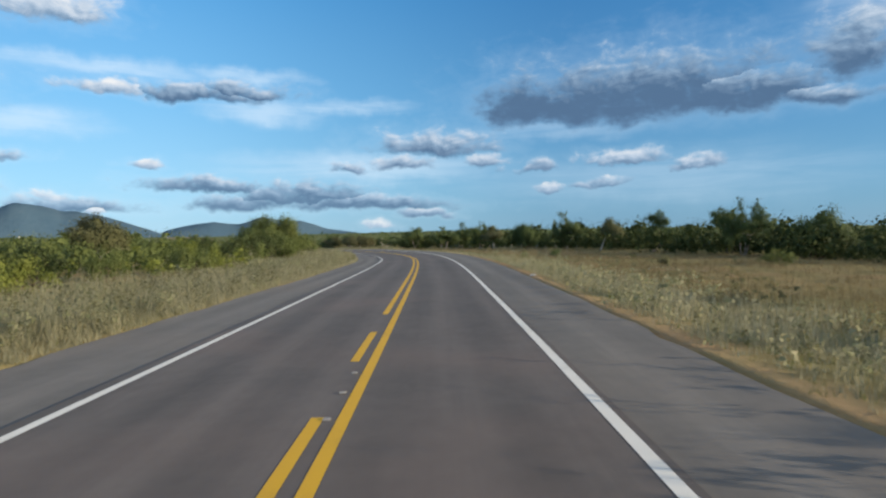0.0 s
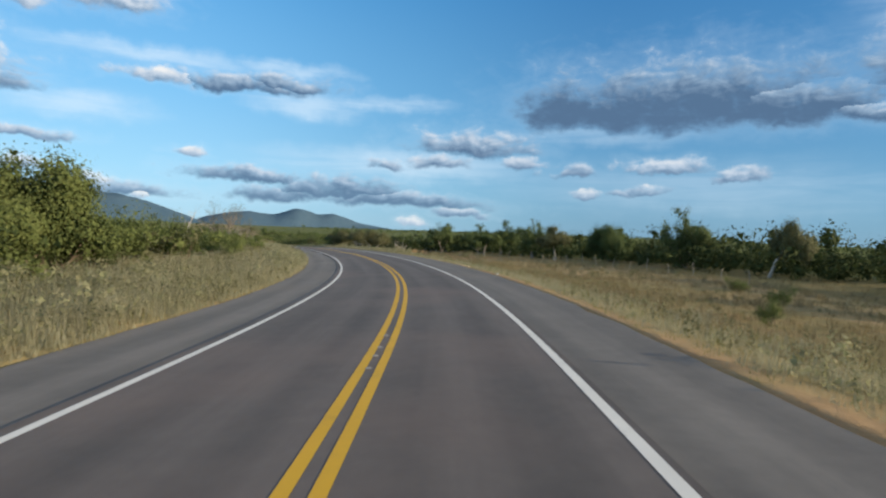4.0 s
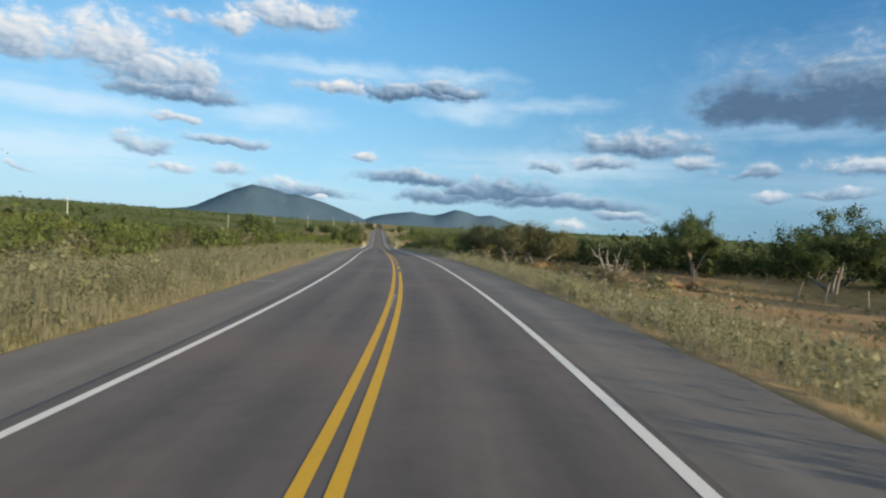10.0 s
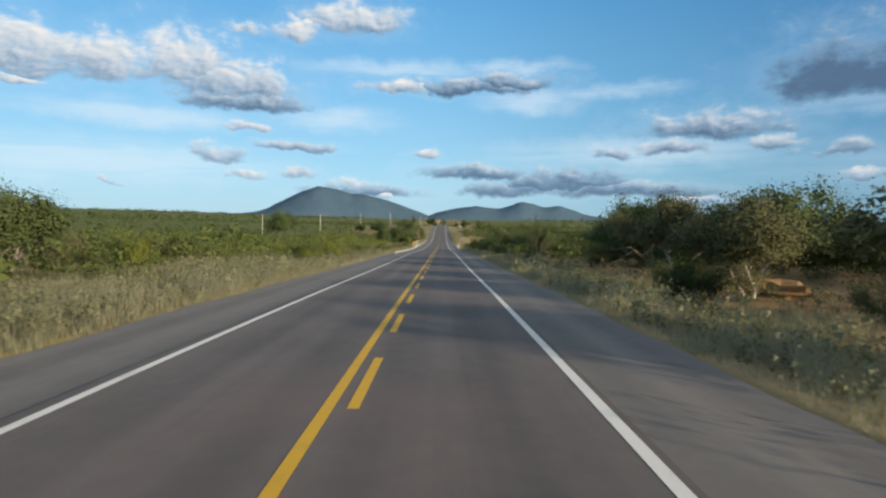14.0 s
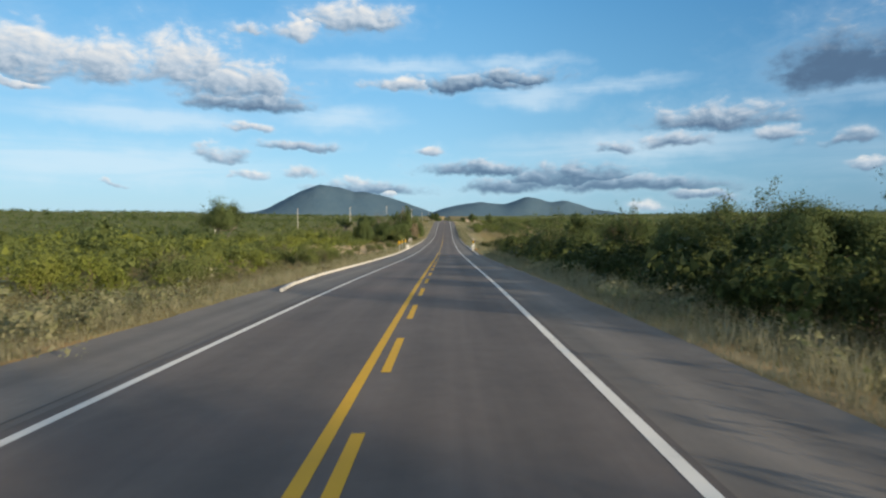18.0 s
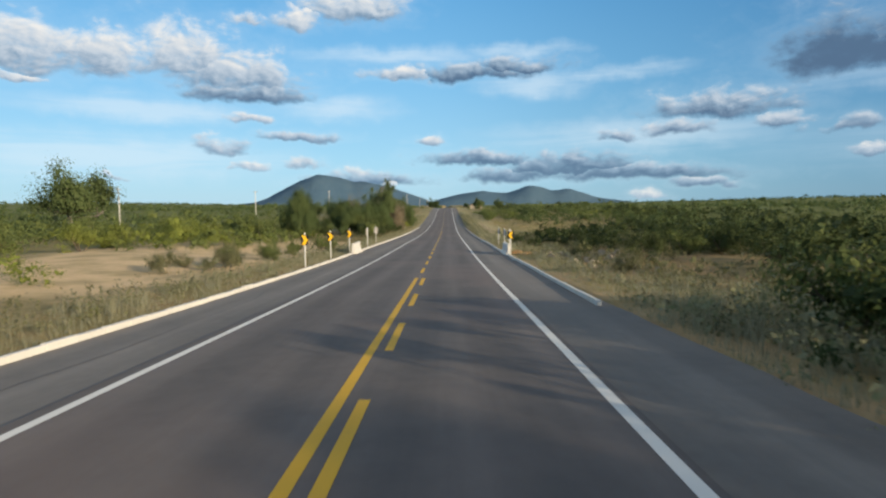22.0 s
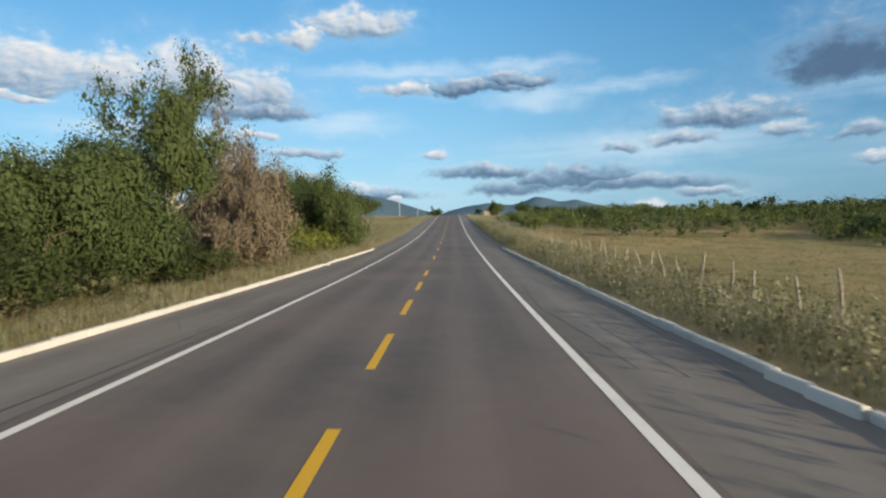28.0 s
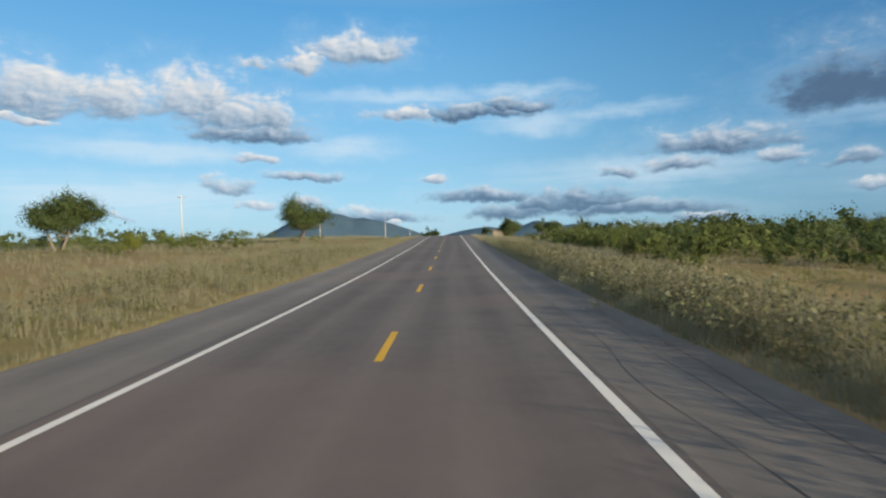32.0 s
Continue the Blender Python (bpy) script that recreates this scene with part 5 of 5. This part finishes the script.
house(634, 19, 7, 6, 2.4, WEATHERED, ROOF_RED, "small pale house with a red tiled roof beyond bushes")
house(900, 40, 9, 6, 3.0, LIMEWASH, ROOF_RED, "small pale house with a red tiled roof beyond bushes")

# scraps by the roadside
RAG = built("litter_scrap", lump(41, 0.25, 0.45), POST_PAINT)
for s, o, size in ((233.4, -7.1, 0.22), (447, -7.0, 0.16), (86, 6.75, 0.14), (30.2, 6.6, 0.14), (98, 6.9, 0.1), (108, 6.8, 0.1), (441, -8.2, 0.12)):
    top = new("litter_scrap", RAG)
    top.matrix_world = Matrix.LocRotScale(spot(s, o, 0.03), Euler((0.2, 0, s)), (size, size * 0.6, size))
    tagged(top, "small white scrap lying on the verge", "litter")

# dark sealed cracks, painted step shade and pale scuffs of the shoulders
TAR_AND_SHADE, tn = matter("crack_sealer_and_step_shade", 0.6, 0.4)
tg = tn.noise(tn.place, 30.0, 4, 0.6)
finish(tn, tn.ramp(tg, [(0.3, (0.028, 0.026, 0.025)), (0.7, (0.055, 0.052, 0.050))]), tg, 0.3, 0.005)
SCUFF = paint("pale_scuff", (0.34, 0.33, 0.32), (0.20, 0.19, 0.18), 0.9)


def crack(s0, s1, o0, o1, width, seed, up=-0.025):
    s = np.append(np.arange(s0, s1, 0.35), s1)
    r = np.random.default_rng(seed)
    walk_o = np.interp(s, [s0, s1], [o0, o1]) + np.convolve(np.cumsum(r.normal(0, 0.075, len(s) + 4)), np.ones(5) / 5, mode="valid") * np.sin(np.linspace(0, np.pi, len(s)))
    w = width * r.uniform(0.5, 1.3, len(s)) / 2
    rows = []
    for o in (walk_o - w, walk_o + w):
        x, y = plan(s, o)
        rows.append(np.stack([x, y, np.interp(chain(s), ST, CZ) + o * np.interp(chain(s), ST, cross) + up], -1))
    v = np.stack(rows, 1).reshape(-1, 3)
    return mesh_of("crack", v, grid_faces(len(s), 2), TAR_AND_SHADE)


left_side, right_side = bpy.data.objects["shoulder_left"], bpy.data.objects["shoulder_right"]
cr = random.Random(14)
for side, sign, span in ((left_side, -1, (394, 442)), (right_side, 1, (390, 470))):
    for i, o in enumerate((4.35, 4.95, 5.6)):
        s0 = span[0] + cr.uniform(0, 8)
        while s0 < span[1]:
            run = cr.uniform(7, 16)
            part("crack", crack(s0, s0 + run, sign * (o + cr.uniform(-0.2, 0.2)), sign * (o + cr.uniform(-0.3, 0.3)), 0.017, cr.randrange(999)), side)
            s0 += run + cr.uniform(1, 6)
    for i in range(22):
        s0, o = cr.uniform(*span), cr.uniform(3.9, 5.2)
        part("crack", crack(s0, s0 + cr.uniform(0.7, 2.4), sign * o, sign * (o + cr.uniform(0.5, 1.1)), 0.013, cr.randrange(999)), side)
# two long strips paint the shade cast by the carriageway's raised left edge
part("crack", crack(240, 400, -4.12, -4.15, 0.035, 77), left_side)
part("crack", crack(20, 238, -4.10, -4.12, 0.03, 78), left_side)
for s, o in ((108.4, -4.95), (50.3, -4.9), (236.4, -4.85), (173.2, -4.6), (152.5, -6.0)):
    part("scuff", strip("scuff", s, s + 0.25, o - 0.55, o + 0.55, -0.025, SCUFF, 0.1, 5), left_side)

# reflecting studs and paint chips along the middle
STUD = built("road_stud", lambda bm: box(bm, (0.10, 0.09, 0.018), (0, 0, 0.009), 0.006), SCUFF)
for s in [7, 8.2, 9.4, 59, 60.1, 61, 62.5, 101, 102.2, 144, 145, 146.2, 147, 180.8, 231, 260.5, 318.5, 319.6, 434.5, 436, 437.2]:
    ob = part("road_stud", STUD, road)
    o = 0.09
    ob.matrix_world = Matrix.Translation(surface(s, o, 0.004)) @ Matrix.Rotation(turn_at(s), 4, "Z")

# ---- kerbs: whitewashed stones end to end ----
KERB = []
for i in range(4):
    KERB.append(built("kerb_stone", lambda bm: box(bm, (0.15, 0.985, 0.26), (0, 0, 0.02), 0.018), LIMEWASH))


def kerb(name, s0, s1, knots, label, gaps=(), shoved=()):
    """Stones from s0 to s1; knots give the line's offset; shoved stones stand out of line."""
    top = tagged(new(name), label, "kerb", kind="structure")
    r = random.Random(int(s0))
    pegs = np.interp(np.arange(float(chain(s0)), float(chain(s1)), 1.0), chain(np.arange(s0, s1 + 1.0)), np.arange(s0, s1 + 1.0))
    for s in (float(p) for p in pegs):
        if any(a < s < b for a, b in gaps):
            continue
        ob = part("kerb_stone", KERB[int(s) % 4], top)
        tilt = float(np.interp(chain(s), ST, slope))
        o = float(np.interp(s + 0.5, *knots))
        swing = -math.atan(float(np.interp(s + 1, *knots) - np.interp(s, *knots)))
        bad = any(abs(s - a) < 0.5 for a in shoved)
        p = surface(s + 0.45, o - (0.12 if bad else 0.0) * (1 if o > 0 else -1), r.gauss(-0.045, 0.008) + (0.03 if bad else 0.0))
        ob.matrix_world = Matrix.Translation(p) @ Euler((tilt, r.gauss(0, 0.02) + (0.12 if bad else 0.0), turn_at(s) + swing + r.gauss(0, 0.008) + (0.07 if bad else 0.0))).to_matrix().to_4x4()


kerb("kerb_left", 257, 430, ([257, 260, 267, 290, 418, 430], [-5.6, -6.05, -6.42, -6.52, -6.5, -6.1]), "whitewashed concrete kerb stones along the shoulder", ((338.4, 342.2),), (289, 415))
kerb("kerb_right", 308.5, 428.5, ([308, 325, 340, 360, 415, 431], [5.80, 6.20, 6.25, 6.45, 6.30, 5.85]), "whitewashed concrete kerb stones along the shoulder", ((337.4, 341.9),), (332.5, 368, 390, 411.5))
